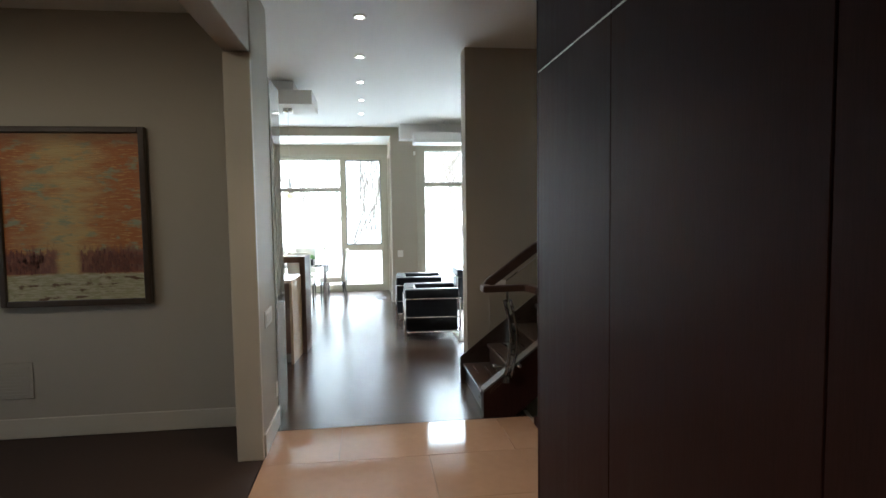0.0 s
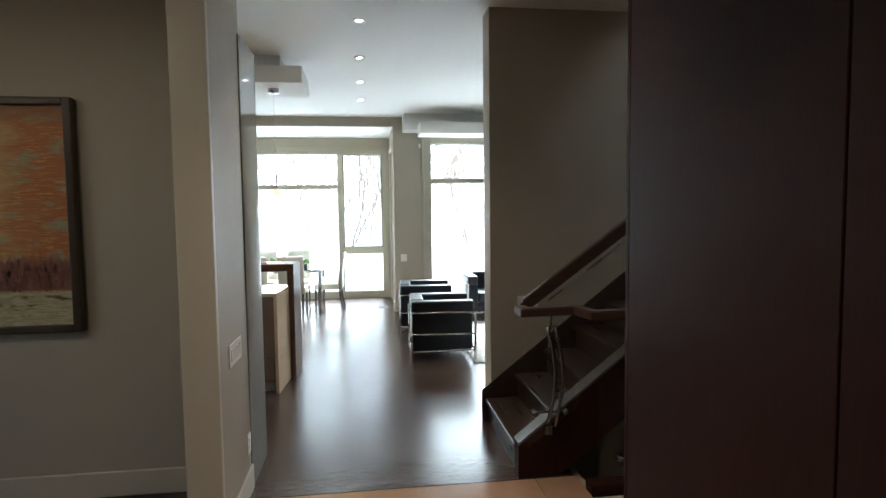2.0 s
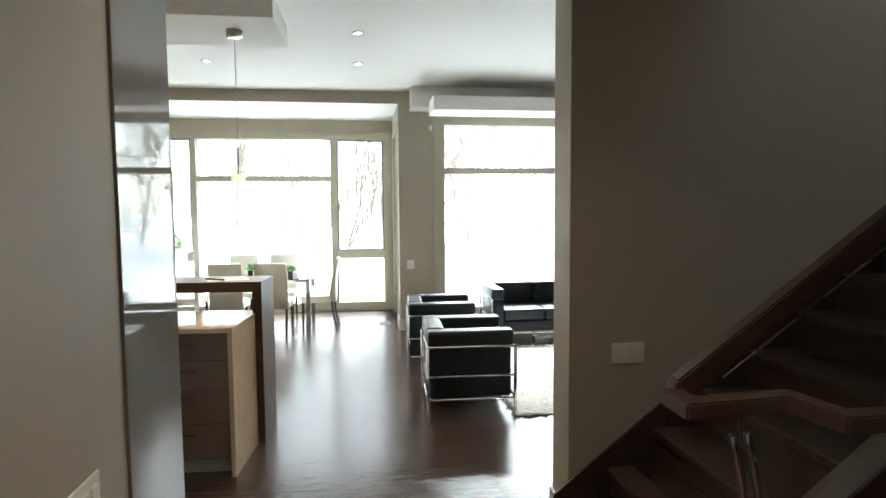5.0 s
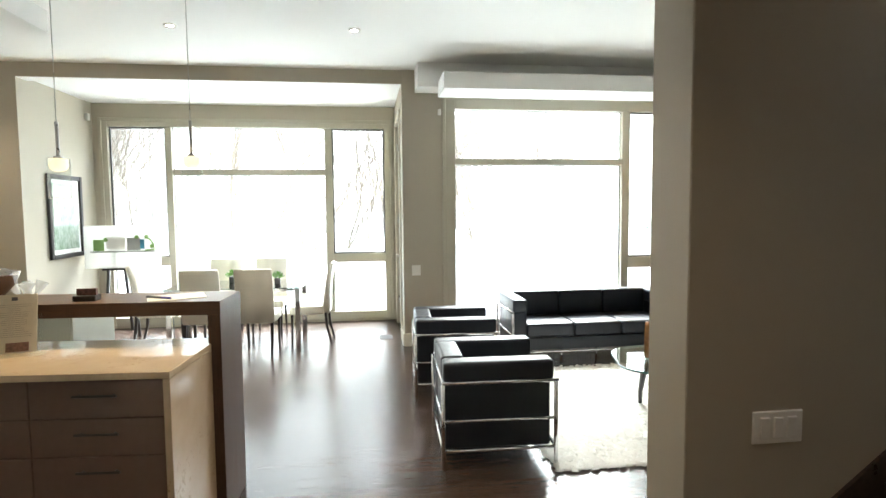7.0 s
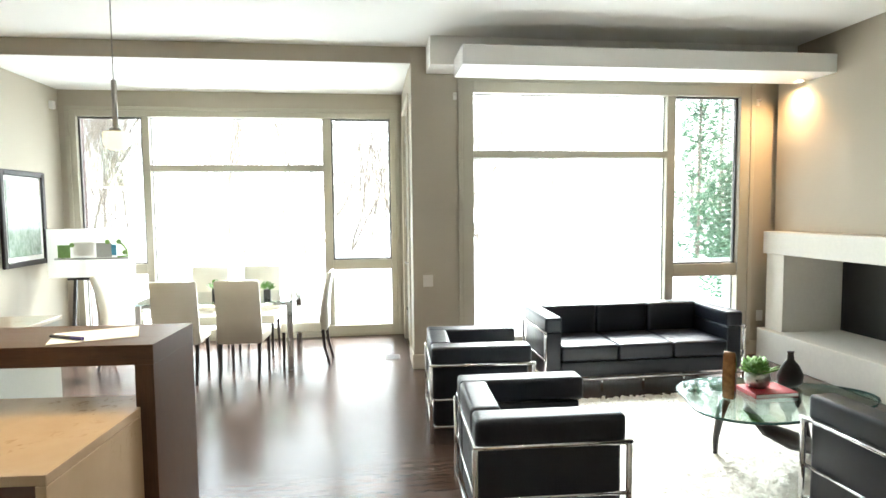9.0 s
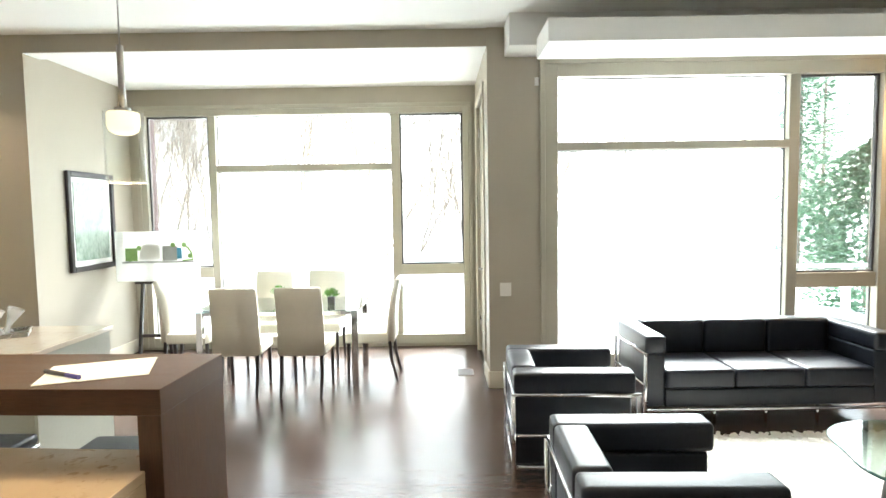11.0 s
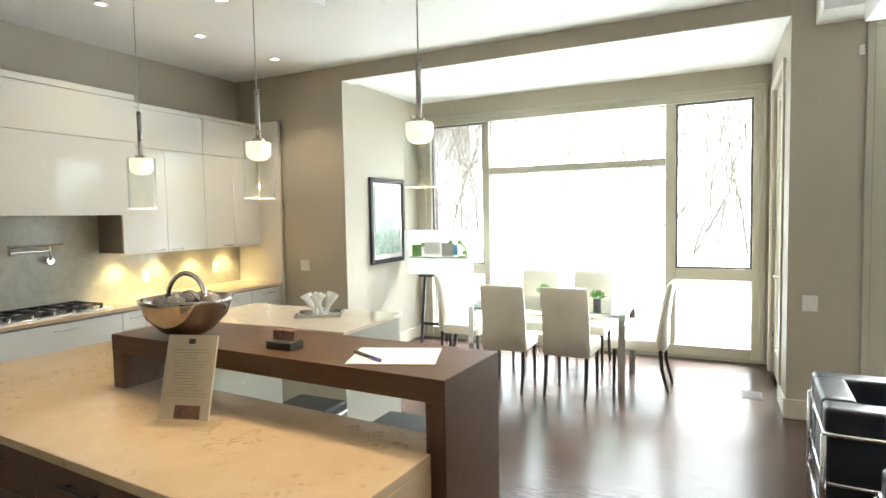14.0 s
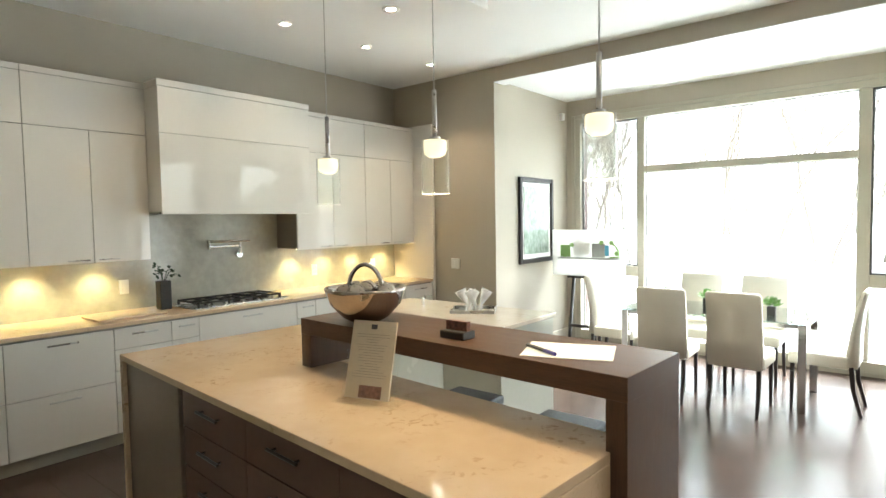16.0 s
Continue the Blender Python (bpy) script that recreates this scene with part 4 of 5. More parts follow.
part("body", box(IX0 + 0.031, IX1 - 0.031, IY0 + 0.05, IY1 - 0.02, 0.10, IZ - 0.032), CARCASS, isl)
part("back_panel", box(-2.0, IX1 - 0.031, IY1 - 0.019, IY1 - 0.002, 0.0, IZ - 0.032), GREYCAB, isl)
part("body_left", box(IX0 + 0.031, -2.02, IY1 - 0.019, 7.83, 0.0, IZ - 0.032), GREYCAB, isl)
part("toe_kick", box(IX0 + 0.031, IX1 - 0.031, IY0 + 0.09, IY0 + 0.10, 0.0, 0.10), KICK, isl)
part("plain_panel", box(IX0 + 0.031, -2.30, IY0 + 0.02, IY0 + 0.04, 0.0, IZ - 0.035, 0.002), material("pale_taupe_lacquer", (0.30, 0.235, 0.185), 0.15, vary=0.04, bump=0.0), isl, "plain paler taupe end panel")
xs = [-2.28, -1.73, -1.17, IX1 - 0.033]
for a, b in zip(xs, xs[1:]):
    z = IZ - 0.04
    for h in (0.165, 0.165, 0.225, 0.215):
        f = part("drawer_front", box(a + 0.002, b - 0.002, IY0 + 0.03, IY0 + 0.049, z - h + 0.004, z, 0.002), GLOSSGREY, isl)
        c = (a + b) / 2
        bm = rod((c - 0.09, IY0 + 0.008, z - 0.06), (c + 0.09, IY0 + 0.008, z - 0.06), 0.006, seg=8)
        for e in (-0.07, 0.07):
            rod((c + e, IY0 + 0.008, z - 0.06), (c + e, IY0 + 0.031, z - 0.06), 0.005, seg=6, bm=bm)
        part("handle", bm, DIMSTEEL, f, "thin bronze bar handle")
        z -= h

bar_t = thing("breakfast_bar", (-1.25, 7.17, 0.0), "raised brown oak breakfast bar with a waterfall leg", "bar")
BY0, BY1, BZ = 6.99, 7.36, 1.136
part("top", box(-2.06, -0.524, BY0, BY1, BZ - 0.07, BZ, 0.0012), BARWOOD, bar_t)
part("leg", box(-0.588, -0.525, BY0 + 0.0004, BY1 - 0.0004, 0.0, BZ - 0.0695, 0.0012), BARWOODV, bar_t)
part("short_leg", box(-2.059, -1.99, BY0 + 0.0004, BY1 - 0.0004, IZ, BZ - 0.0695, 0.0012), BARWOODV, bar_t)

# the island stands slightly askew to the window wall
skew = Matrix.Translation((-0.51, 6.99, 0)) @ Matrix.Rotation(radians(-4.3), 4, "Z") @ Matrix.Translation((0.51, -6.99, 0))
bar_t.matrix_basis = Matrix.Translation((-0.51, 6.99, 0)) @ Matrix.Rotation(radians(-3.2), 4, "Z") @ Matrix.Translation((0.51, -6.99, 0)) @ Matrix.Translation(ORIGIN[bar_t])
for o in (top, isl):
    o.matrix_basis = skew @ Matrix.Translation(ORIGIN[o])

# ---- second island ----
SX0, SX1, SY_0, SY_1, SZ = -3.42, -1.96, 8.52, 9.27, 0.87
solo("prep_island_worktop", box(SX0, SX1, SY_0, SY_1, SZ - 0.03, SZ, 0.003), GLARESTONE, "quartz worktop of the prep island, paled by painted glare", "worktop")
prep = thing("prep_island", (-2.7, 8.9, 0.0), "warm grey prep island with flush door panels", "cabinet")
part("body", box(SX0 + 0.03, SX1 - 0.03, SY_0 + 0.05, SY_1 - 0.03, 0.0, SZ - 0.031), CARCASS, prep)
for i in range(3):
    a = SX0 + 0.03 + i * (SX1 - SX0 - 0.06) / 3
    part("door", box(a + 0.002, a + (SX1 - SX0 - 0.06) / 3 - 0.002, SY_0 + 0.03, SY_0 + 0.049, 0.02, SZ - 0.04, 0.002), GREYCAB, prep)
part("side_panel", box(SX1 - 0.03, SX1 - 0.012, SY_0 + 0.03, SY_1 - 0.03, 0.0, SZ - 0.031, 0.002), GREYCAB, prep)
tap = thing("prep_tap", (-3.05, 9.02, SZ), "small steel tap on the prep island", "tap")
part("stem", rod((-3.05, 9.02, SZ), (-3.05, 9.02, SZ + 0.07), 0.013), CHROME, tap)
part("spout", tube([(-3.05, 9.02, SZ + 0.065), (-3.0, 8.98, SZ + 0.075), (-2.95, 8.94, SZ + 0.06)], 0.009), CHROME, tap)


def stool(x, y):
    o = thing("bar_stool", (x, y, 0.0), "low-backed bar stool with a black padded seat and chrome base", "stool", "bar stools")
    part("seat", box(x - 0.16, x + 0.16, y - 0.13, y + 0.13, 0.535, 0.585, 0.018, 3), LEATHER, o, "black padded seat", True)
    part("seat_band", box(x - 0.162, x + 0.162, y - 0.132, y + 0.132, 0.52, 0.535, 0.003), CHROME, o)
    part("column", rod((x, y, 0.02), (x, y, 0.52), 0.028), CHROME, o, "", True)
    part("base", lathe([(0.20, 0), (0.20, 0.008), (0.05, 0.025), (0.03, 0.05)], (x, y, 0)), CHROME, o, "", True)
    return o


stool(-1.84, 8.02)
stool(-1.22, 7.97)

# ---- sitting room: armchairs, sofa, table, rug ----
def armchair():
    """A cube armchair: chrome tube frame holding black leather cushions; faces +x, its base's middle at the origin."""
    o = thing("armchair", (0, 0, 0), "black leather cube armchair in a chrome tube frame", "armchair", "black leather seating")
    W, D, H = 0.74, 0.70, 0.66
    x0, x1, y0, y1 = -D / 2, D / 2, -W / 2, W / 2
    part("seat_base", box(x0 + 0.03, x1 - 0.03, y0 + 0.15, y1 - 0.15, 0.14, 0.27, 0.015, 2), LEATHER, o, "", True)
    part("seat_cushion", box(x0 + 0.16, x1 - 0.02, y0 + 0.155, y1 - 0.155, 0.27, 0.42, 0.03, 3), LEATHER, o, "", True)
    for a, b in ((y0 + 0.015, y0 + 0.15), (y1 - 0.15, y1 - 0.015)):
        part("arm_base", box(x0 + 0.012, x1 - 0.03, a, b, 0.12, 0.53, 0.018, 2), LEATHER, o, "", True)
        part("arm_cushion", box(x0 + 0.003, x1 - 0.008, a - 0.01, b + 0.002, 0.53, H, 0.030, 4), LEATHER, o, "", True)
    part("back_base", box(x0 + 0.015, x0 + 0.15, y0 + 0.152, y1 - 0.152, 0.12, 0.53, 0.012, 2), LEATHER, o, "", True)
    part("back_cushion", box(x0 + 0.002, x0 + 0.15, y0 + 0.154, y1 - 0.154, 0.53, H + 0.003, 0.030, 4), LEATHER, o, "", True)
    r = 0.012
    for x, y in ((x0, y0), (x0, y1), (x1, y0), (x1, y1)):
        part("leg", rod((x, y, 0), (x, y, 0.53), r + 0.002, seg=12), CHROME, o, "", True)
    part("top_tube", tube([(x1 + 0.015, y0, 0.535), (x0, y0, 0.535), (x0, y1, 0.535), (x1 + 0.015, y1, 0.535)], r, 10), CHROME, o, "", True)
    part("middle_tube", tube([(x1, y0, 0.30), (x0, y0, 0.30), (x0, y1, 0.30), (x1, y1, 0.30)], r * 0.8, 8), CHROME, o, "", True)
    bm = bmesh.new()
    for p, q in (((x0, y0), (x1, y0)), ((x0, y1), (x1, y1)), ((x0, y0), (x0, y1)), ((x1, y0), (x1, y1))):
        rod((*p, 0.115), (*q, 0.115), r * 0.9, seg=8, bm=bm)
    part("bottom_rail", bm, CHROME, o, "", True)
    return o


chair_a = armchair()
chair_a.matrix_basis = pose(1.02, 7.72, 0, 0, 0, -2)
copy_thing(chair_a, pose(0.975, 9.07, 0, 0, 0, -3))
third = copy_thing(chair_a, pose(2.72, 7.15, 0, 0, 0, 91))
third["label"] = "black leather cube armchair with its back to the stair wall"

sofa = thing("sofa", (2.58, 9.93, 0.0), "three-seat black leather cube sofa in a chrome frame", "sofa", "black leather seating")
SX, SE, SF, SB = 1.67, 3.49, 9.58, 10.28
for i in range(3):
    w = (SE - SX - 0.30) / 3
    a = SX + 0.15 + i * w
    part("seat_cushion", box(a + 0.002, a + w - 0.002, SF - 0.005, SB - 0.16, 0.27, 0.415, 0.03, 3), LEATHER, sofa, "", True)
    part("back_cushion", box(a + 0.002, a + w - 0.002, SB - 0.20, SB - 0.05, 0.40, 0.68, 0.035, 3), LEATHER, sofa, "", True)
part("seat_base", box(SX + 0.15, SE - 0.15, SF + 0.01, SB - 0.05, 0.14, 0.27, 0.012, 2), LEATHER, sofa, "", True)
part("back_base", box(SX + 0.02, SE - 0.02, SB - 0.06, SB, 0.14, 0.64, 0.015, 2), LEATHER, sofa, "", True)
for a, b in ((SX + 0.012, SX + 0.15), (SE - 0.15, SE - 0.012)):
    part("arm_base", box(a, b, SF + 0.02, SB - 0.05, 0.14, 0.53, 0.015, 2), LEATHER, sofa, "", True)
    part("arm_cushion", box(a - 0.01, b + 0.002, SF, SB - 0.02, 0.53, 0.665, 0.03, 3), LEATHER, sofa, "", True)
for x in (SX, SE):
    for y in (SF, SB):
        part("leg", rod((x, y, 0), (x, y, 0.53), 0.014), CHROME, sofa, "", True)
    part("side_tube", tube([(x, SF - 0.015, 0.535), (x, SB, 0.535)], 0.012, 10), CHROME, sofa, "", True)
    part("middle_tube", tube([(x, SF, 0.30), (x, SB, 0.30)], 0.010, 8), CHROME, sofa, "", True)
part("front_rail", rod((SX, SF, 0.12), (SE, SF, 0.12), 0.012), CHROME, sofa, "", True)
part("back_rail", rod((SX, SB, 0.12), (SE, SB, 0.12), 0.012), CHROME, sofa, "", True)
for x in (2.2, 2.58, 2.96):
    part("foot", rod((x, SF + 0.06, 0), (x, SF + 0.06, 0.14), 0.012), CHROME, sofa, "", True)

# rug of many short tufts
rng = random.Random(3)
RX0, RX1, RY0, RY1 = 1.33, 3.75, 7.22, 9.38
rug = thing("rug", ((RX0 + RX1) / 2, (RY0 + RY1) / 2, 0.0), "thick white shag rug on the oak floor", "rug")
part("backing", box(RX0 + 0.02, RX1 - 0.02, RY0 + 0.02, RY1 - 0.02, 0.0, 0.014), RUGMAT, rug)
verts, faces = [], []
n_x, n_y = 150, 135
for i in range(n_x):
    for j in range(n_y):
        x = RX0 + (i + rng.random()) * (RX1 - RX0) / n_x
        y = RY0 + (j + rng.random()) * (RY1 - RY0) / n_y
        a = rng.uniform(0, 6.28)
        h, lean, w = rng.uniform(0.018, 0.026), rng.uniform(0.015, 0.05), 0.017
        ca, sa = math.cos(a), math.sin(a)
        k = len(verts)
        verts += [(x - w * ca, y - w * sa, 0.008), (x + w * ca, y + w * sa, 0.008), (x - lean * sa + w * 0.7 * ca, y + lean * ca + w * 0.7 * sa, h), (x - lean * sa - w * 0.7 * ca, y + lean * ca - w * 0.7 * sa, h)]
        faces.append((k, k + 1, k + 2, k + 3))
me = bpy.data.meshes.new("pile")
me.from_pydata([(a - ORIGIN[rug].x, b - ORIGIN[rug].y, c) for a, b, c in verts], [], faces)
me.materials.append(PILE)
pile = new("shag", me)
pile.parent = rug
tagged(pile, "long white shag pile", kind="stuff")

# glass coffee table on curved dark wood legs
ct = thing("coffee_table", (2.6, 8.2, 0.0), "glass coffee table on two curved dark wooden legs", "coffee table")
out = []
for k in range(48):
    a = 2 * math.pi * k / 48
    r = 1 + 0.13 * math.cos(3 * a + 0.5)
    out.append((2.66 + 0.60 * r * math.cos(a), 8.16 + 0.40 * r * math.sin(a)))
part("glass_top", prism(out, "z", 0.388, 0.403), glass_material("green_edge_glass", (0.82, 0.93, 0.90), 2.2), ct, "thick clear glass top").visible_shadow = False
part("leg", tube([(2.375, 8.26, 0.0), (2.37, 8.25, 0.12), (2.385, 8.23, 0.28), (2.40, 8.21, 0.386)], [0.022, 0.030, 0.042, 0.055], 10, flat=0.6), BLACKWOOD, ct, "curved dark wood leg", True)
part("leg", tube([(2.46, 8.10, 0.37), (2.55, 8.05, 0.25), (2.74, 8.08, 0.16), (2.98, 8.18, 0.06), (3.08, 8.24, 0.03)], [0.03, 0.05, 0.07, 0.06, 0.03], 10, flat=0.55), BLACKWOOD, ct, "", True)
part("leg", tube([(2.98, 8.2, 0.05), (3.02, 8.3, 0.22), (2.98, 8.36, 0.386)], [0.04, 0.035, 0.045], 10, flat=0.6), BLACKWOOD, ct, "", True)
EDGE = material("green_glass_edge", (0.035, 0.085, 0.075), 0.08, vary=0.05, bump=0.0)
part("glass_rim", tube([(a, b, 0.3955) for a, b in out + out[:1]], 0.0078, 8), EDGE, ct, "dark green polished glass edge", True)
CT = 0.404
AMBER = material("bronze_glaze", (0.20, 0.09, 0.035), 0.22, 0.4, vary=0.5, scale=7, fine=40)
flask = prism([(-0.022, 0), (0.026, 0), (0.034, 0.03), (0.038, 0.11), (0.034, 0.19), (0.026, 0.235), (0.008, 0.26), (-0.016, 0.262), (-0.03, 0.24), (-0.036, 0.17), (-0.036, 0.07), (-0.03, 0.02)], "y", -0.032, 0.032, bevel=0.004)
bmesh.ops.transform(flask, verts=flask.verts, matrix=Matrix.Translation((2.40, 8.17, CT)) @ Matrix.Rotation(radians(35), 4, "Z") @ Matrix.Diagonal((0.85, 1, 1.12, 1)))
solo("bottle_vase", flask, AMBER, "flat amber-bronze glazed flask vase on the coffee table", "vase", smooth=True)
solo("bottle_vase", lathe([(0.05, 0), (0.085, 0.03), (0.09, 0.08), (0.06, 0.14), (0.025, 0.18), (0.02, 0.22), (0.026, 0.235)], (2.93, 8.32, CT), squash=0.6), BLACKWOOD,
     "dark bottle vase on the coffee table", "vase", smooth=True)
RED = material("red_book_cloth", (0.30, 0.02, 0.03), 0.45, vary=0.1)
book = thing("book", (2.68, 8.23, CT), "red hardback book lying on the coffee table", "book")
part("cover", box(2.55, 2.84, 8.13, 8.34, CT, CT + 0.028, 0.003), RED, book)
part("pages", box(2.556, 2.835, 8.127, 8.334, CT + 0.005, CT + 0.023), PAPER, book)
bowl_p = thing("succulent_pot", (2.66, 8.27, CT + 0.028), "silver pot with green succulents on a red book", "plant")
part("pot", lathe([(0.045, 0), (0.068, 0.02), (0.078, 0.06), (0.07, 0.10), (0.062, 0.10), (0.06, 0.07)], (2.66, 8.27, CT + 0.028)), material("hammered_silver", (0.5, 0.5, 0.48), 0.3, 0.9, vary=0.3, scale=30, fine=60, bump=0.6), bowl_p, "hammered silver pot", True)
bm = bmesh.new()
for i in range(60):
    a, e = rng.uniform(0, 6.28), rng.uniform(0.3, 1.45)
    L = rng.uniform(0.07, 0.115)
    c = Vector((2.66 + 0.4 * L * math.cos(a) * math.cos(e), 8.27 + 0.4 * L * math.sin(a) * math.cos(e), CT + 0.12))
    d = Vector((math.cos(a) * math.cos(e), math.sin(a) * math.cos(e), math.sin(e)))
    b = bmesh.new()
    bmesh.ops.create_icosphere(b, subdivisions=1, radius=1, matrix=Matrix.Translation(c + d * L / 2) @ d.to_track_quat("Z", "Y").to_matrix().to_4x4() @ Matrix.Diagonal((0.027, 0.008, L / 2, 1)))
    join(bm, b)
part("leaves", bm, GREENLEAF, bowl_p, "green fleshy leaves", True)

# fireplace of white panels
LIME = material("white_limestone", (0.74, 0.71, 0.64), 0.5, vary=0.05, scale=2, fine=30, bump=0.05)
fire = thing("fireplace", (4.85, 9.6, 0.0), "white stone fireplace surround with a raised hearth", "fireplace")
part("mantel", box(4.30, EAST, 8.3, 10.46, 1.10, 1.33, 0.006), LIME, fire)
part("jamb", box(4.34, EAST, 10.20, 10.45, 0.31, 1.10, 0.004), LIME, fire)
part("jamb", box(4.34, EAST, 8.3, 8.6, 0.31, 1.10, 0.004), LIME, fire)
part("hearth", box(4.26, EAST, 8.2, 10.47, 0.0, 0.31, 0.006), LIME, fire)
part("back", box(5.0, EAST, 8.6, 10.20, 0.31, 1.10), BLACKMETAL, fire)
structure("chimney_breast", box(4.42, EAST, 8.3, 10.45, 1.335, CEILING), WALL, "chimney breast above the fireplace")


# ---- dining ----
def dining_chair():
    """A high-backed parsons chair; faces +y, origin at its floor's middle."""
    o = thing("dining_chair", (0, 0, 0), "cream leatherette high-back dining chair with black legs", "chair", "chairs round the dining table")
    part("seat", box(-0.205, 0.205, -0.19, 0.22, 0.36, 0.46, 0.022, 3), CREAM, o, "", True)
    prof = [(-0.24, 0.37), (-0.165, 0.37), (-0.165, 0.47), (-0.185, 0.62), (-0.215, 0.80), (-0.255, 0.955), (-0.275, 0.965), (-0.297, 0.95), (-0.262, 0.80), (-0.242, 0.6)]
    b = prism(prof, "x", -0.20, 0.20)
    bmesh.ops.bevel(b, geom=[e for e in b.edges if abs(e.verts[0].co.x - e.verts[1].co.x) < 1e-6], offset=0.012, segments=2, affect="EDGES")
    part("backrest", b, CREAM, o, "", True)
    part("seam", box(-0.198, 0.198, -0.268, -0.262, 0.875, 0.879), material("seam_shadow", (0.5, 0.46, 0.39), 0.6) if "seam_shadow" not in bpy.data.materials else bpy.data.materials["seam_shadow"], o, "stitched seam across the back")
    for x in (-0.175, 0.175):
        part("leg", tube([(x, 0.19, 0.37), (x, 0.195, 0.0)], [0.021, 0.016], 4), BLACKWOOD, o, "tapered black leg")
        part("leg", tube([(x, -0.20, 0.38), (x, -0.215, 0.2), (x, -0.265, 0.0)], [0.022, 0.02, 0.016], 4), BLACKWOOD, o, "raked black rear leg")
    return o


dc = dining_chair()
dc.matrix_basis = pose(-1.58, 10.62, 0, 0, 0, 2)
copy_thing(dc, pose(-1.00, 10.60, 0, 0, 0, -2))
copy_thing(dc, pose(-1.63, 11.55, 0, 0, 0, 180))
copy_thing(dc, pose(-1.05, 11.55, 0, 0, 0, 180))
copy_thing(dc, pose(-0.48, 11.02, 0, 0, 0, 88))
copy_thing(dc, pose(-2.24, 11.12, 0, 0, 0, -90))

TX0, TX1, TY0, TY1, TZ = -2.06, -0.53, 10.63, 11.46, 0.715
table = thing("dining_table", (-1.3, 10.97, 0.0), "glass-topped dining table with chrome legs", "table")
part("glass_top", box(TX0, TX1, TY0, TY1, TZ - 0.012, TZ, 0.003), bpy.data.materials["green_edge_glass"], table, "clear glass tabletop").visible_shadow = False
for x in (TX0 + 0.03, TX1 - 0.09):
    for y in (TY0 + 0.03, TY1 - 0.09):
        part("leg", box(x, x + 0.06, y, y + 0.06, 0.0, TZ - 0.013, 0.004), CHROME, table)
for y in (TY0 + 0.05, TY1 - 0.07):
    part("apron", box(TX0 + 0.09, TX1 - 0.09, y, y + 0.02, TZ - 0.05, TZ - 0.013), STEEL, table)
for x in (TX0 + 0.05, TX1 - 0.07):
    part("apron", box(x, x + 0.02, TY0 + 0.09, TY1 - 0.09, TZ - 0.05, TZ - 0.013), STEEL, table)


def leaf_tuft(name, at, mat, label, n=150, r=0.06):
    o = thing(name, at, label, "plant", "plants on the dining table")
    part("pot", prism([(at[0] - .032, at[1] - .032), (at[0] + .032, at[1] - .032), (at[0] + .032, at[1] + .032), (at[0] - .032, at[1] + .032)], "z", at[2], at[2] + 0.075, bevel=0.004), BLACKWOOD, o, "small dark square pot")
    bm = bmesh.new()
    g = random.Random(int(abs(at[0]) * 100))
    for i in range(n):
        a, e = g.uniform(0, 6.28), g.uniform(0.2, 1.5)
        d = Vector((math.cos(a) * math.cos(e), math.sin(a) * math.cos(e), math.sin(e)))
        c = Vector(at) + Vector((0, 0, 0.07)) + d * g.uniform(0.2, 1.1) * r
        s1 = d.orthogonal().normalized() * 0.016
        q = [bm.verts.new(c - s1), bm.verts.new(c + d * 0.02 + s1 * 0.2 + Vector((0, 0, 0.004))), bm.verts.new(c + s1), bm.verts.new(c + d * 0.035)]
        bm.faces.new((q[0], q[1], q[3]))
        bm.faces.new((q[1], q[2], q[3]))
    part("leaves", bm, mat, o, "bright green fine leaves")
    return o


for x, y in ((-1.78, 11.16), (-1.42, 11.2), (-0.85, 10.97)):
    leaf_tuft("potted_plant", (x, y, TZ), GREENLEAF, "small bright green plant in a dark pot on the table")

# alcove: framed print, easel with a site plan, sensor
print_ = thing("framed_print", (NICHE_W, 11.41, 1.05), "black framed print under glass, reflected trees painted in", "picture")
for a, b, c, d in ((11.03, 11.085, 1.045, 2.035), (11.745, 11.80, 1.045, 2.035), (11.085, 11.745, 1.98, 2.035), (11.085, 11.745, 1.045, 1.10)):
    part("frame", box(NICHE_W + 0.001, NICHE_W + 0.035, a, b, c, d, 0.006), BLACKWOOD, print_)
part("mat_board", box(NICHE_W + 0.001, NICHE_W + 0.012, 11.085, 11.745, 1.10, 1.98), PAPER, print_)
# trees mirrored in the picture glass, painted as the print's own colour
TREEREFLECTION = material("reflected_trees_print", (0.42, 0.50, 0.44), 0.08, vary=0.3, scale=3, fine=12, bump=0, other=(0.14, 0.20, 0.15), stretch=(1, 2.6, 1.6), coat=0.6)
part("picture", box(NICHE_W + 0.012, NICHE_W + 0.016, 11.13, 11.70, 1.15, 1.93), TREEREFLECTION, print_, "picture with the reflection of trees painted in pale green")

easel = thing("easel", (-2.95, 11.78, 0.0), "black wooden easel holding a printed site plan board", "easel")
for p, q in (((-3.10, 11.70, 0), (-3.08, 11.80, 0.86)), ((-2.70, 11.70, 0), (-2.80, 11.80, 0.86)), ((-2.93, 12.08, 0), (-2.94, 11.84, 1.40)), ((-2.96, 11.81, 0.86), (-2.95, 11.86, 1.42))):
    part("leg", tube([p, q], 0.022, 4), BLACKWOOD, easel)
part("ledge", box(-3.13, -2.76, 11.72, 11.82, 0.848, 0.874, 0.003), BLACKWOOD, easel)
part("cross_bar", box(-3.10, -2.72, 11.715, 11.74, 0.26, 0.295, 0.003), BLACKWOOD, easel)
board = thing("plan_board", (-2.86, 11.74, 0.876), "white board with a coloured site plan, leaning on the easel", "board")
part("board", box(-3.33, -2.42, 11.735, 11.745, 0.876, 1.42), SHEER, board)
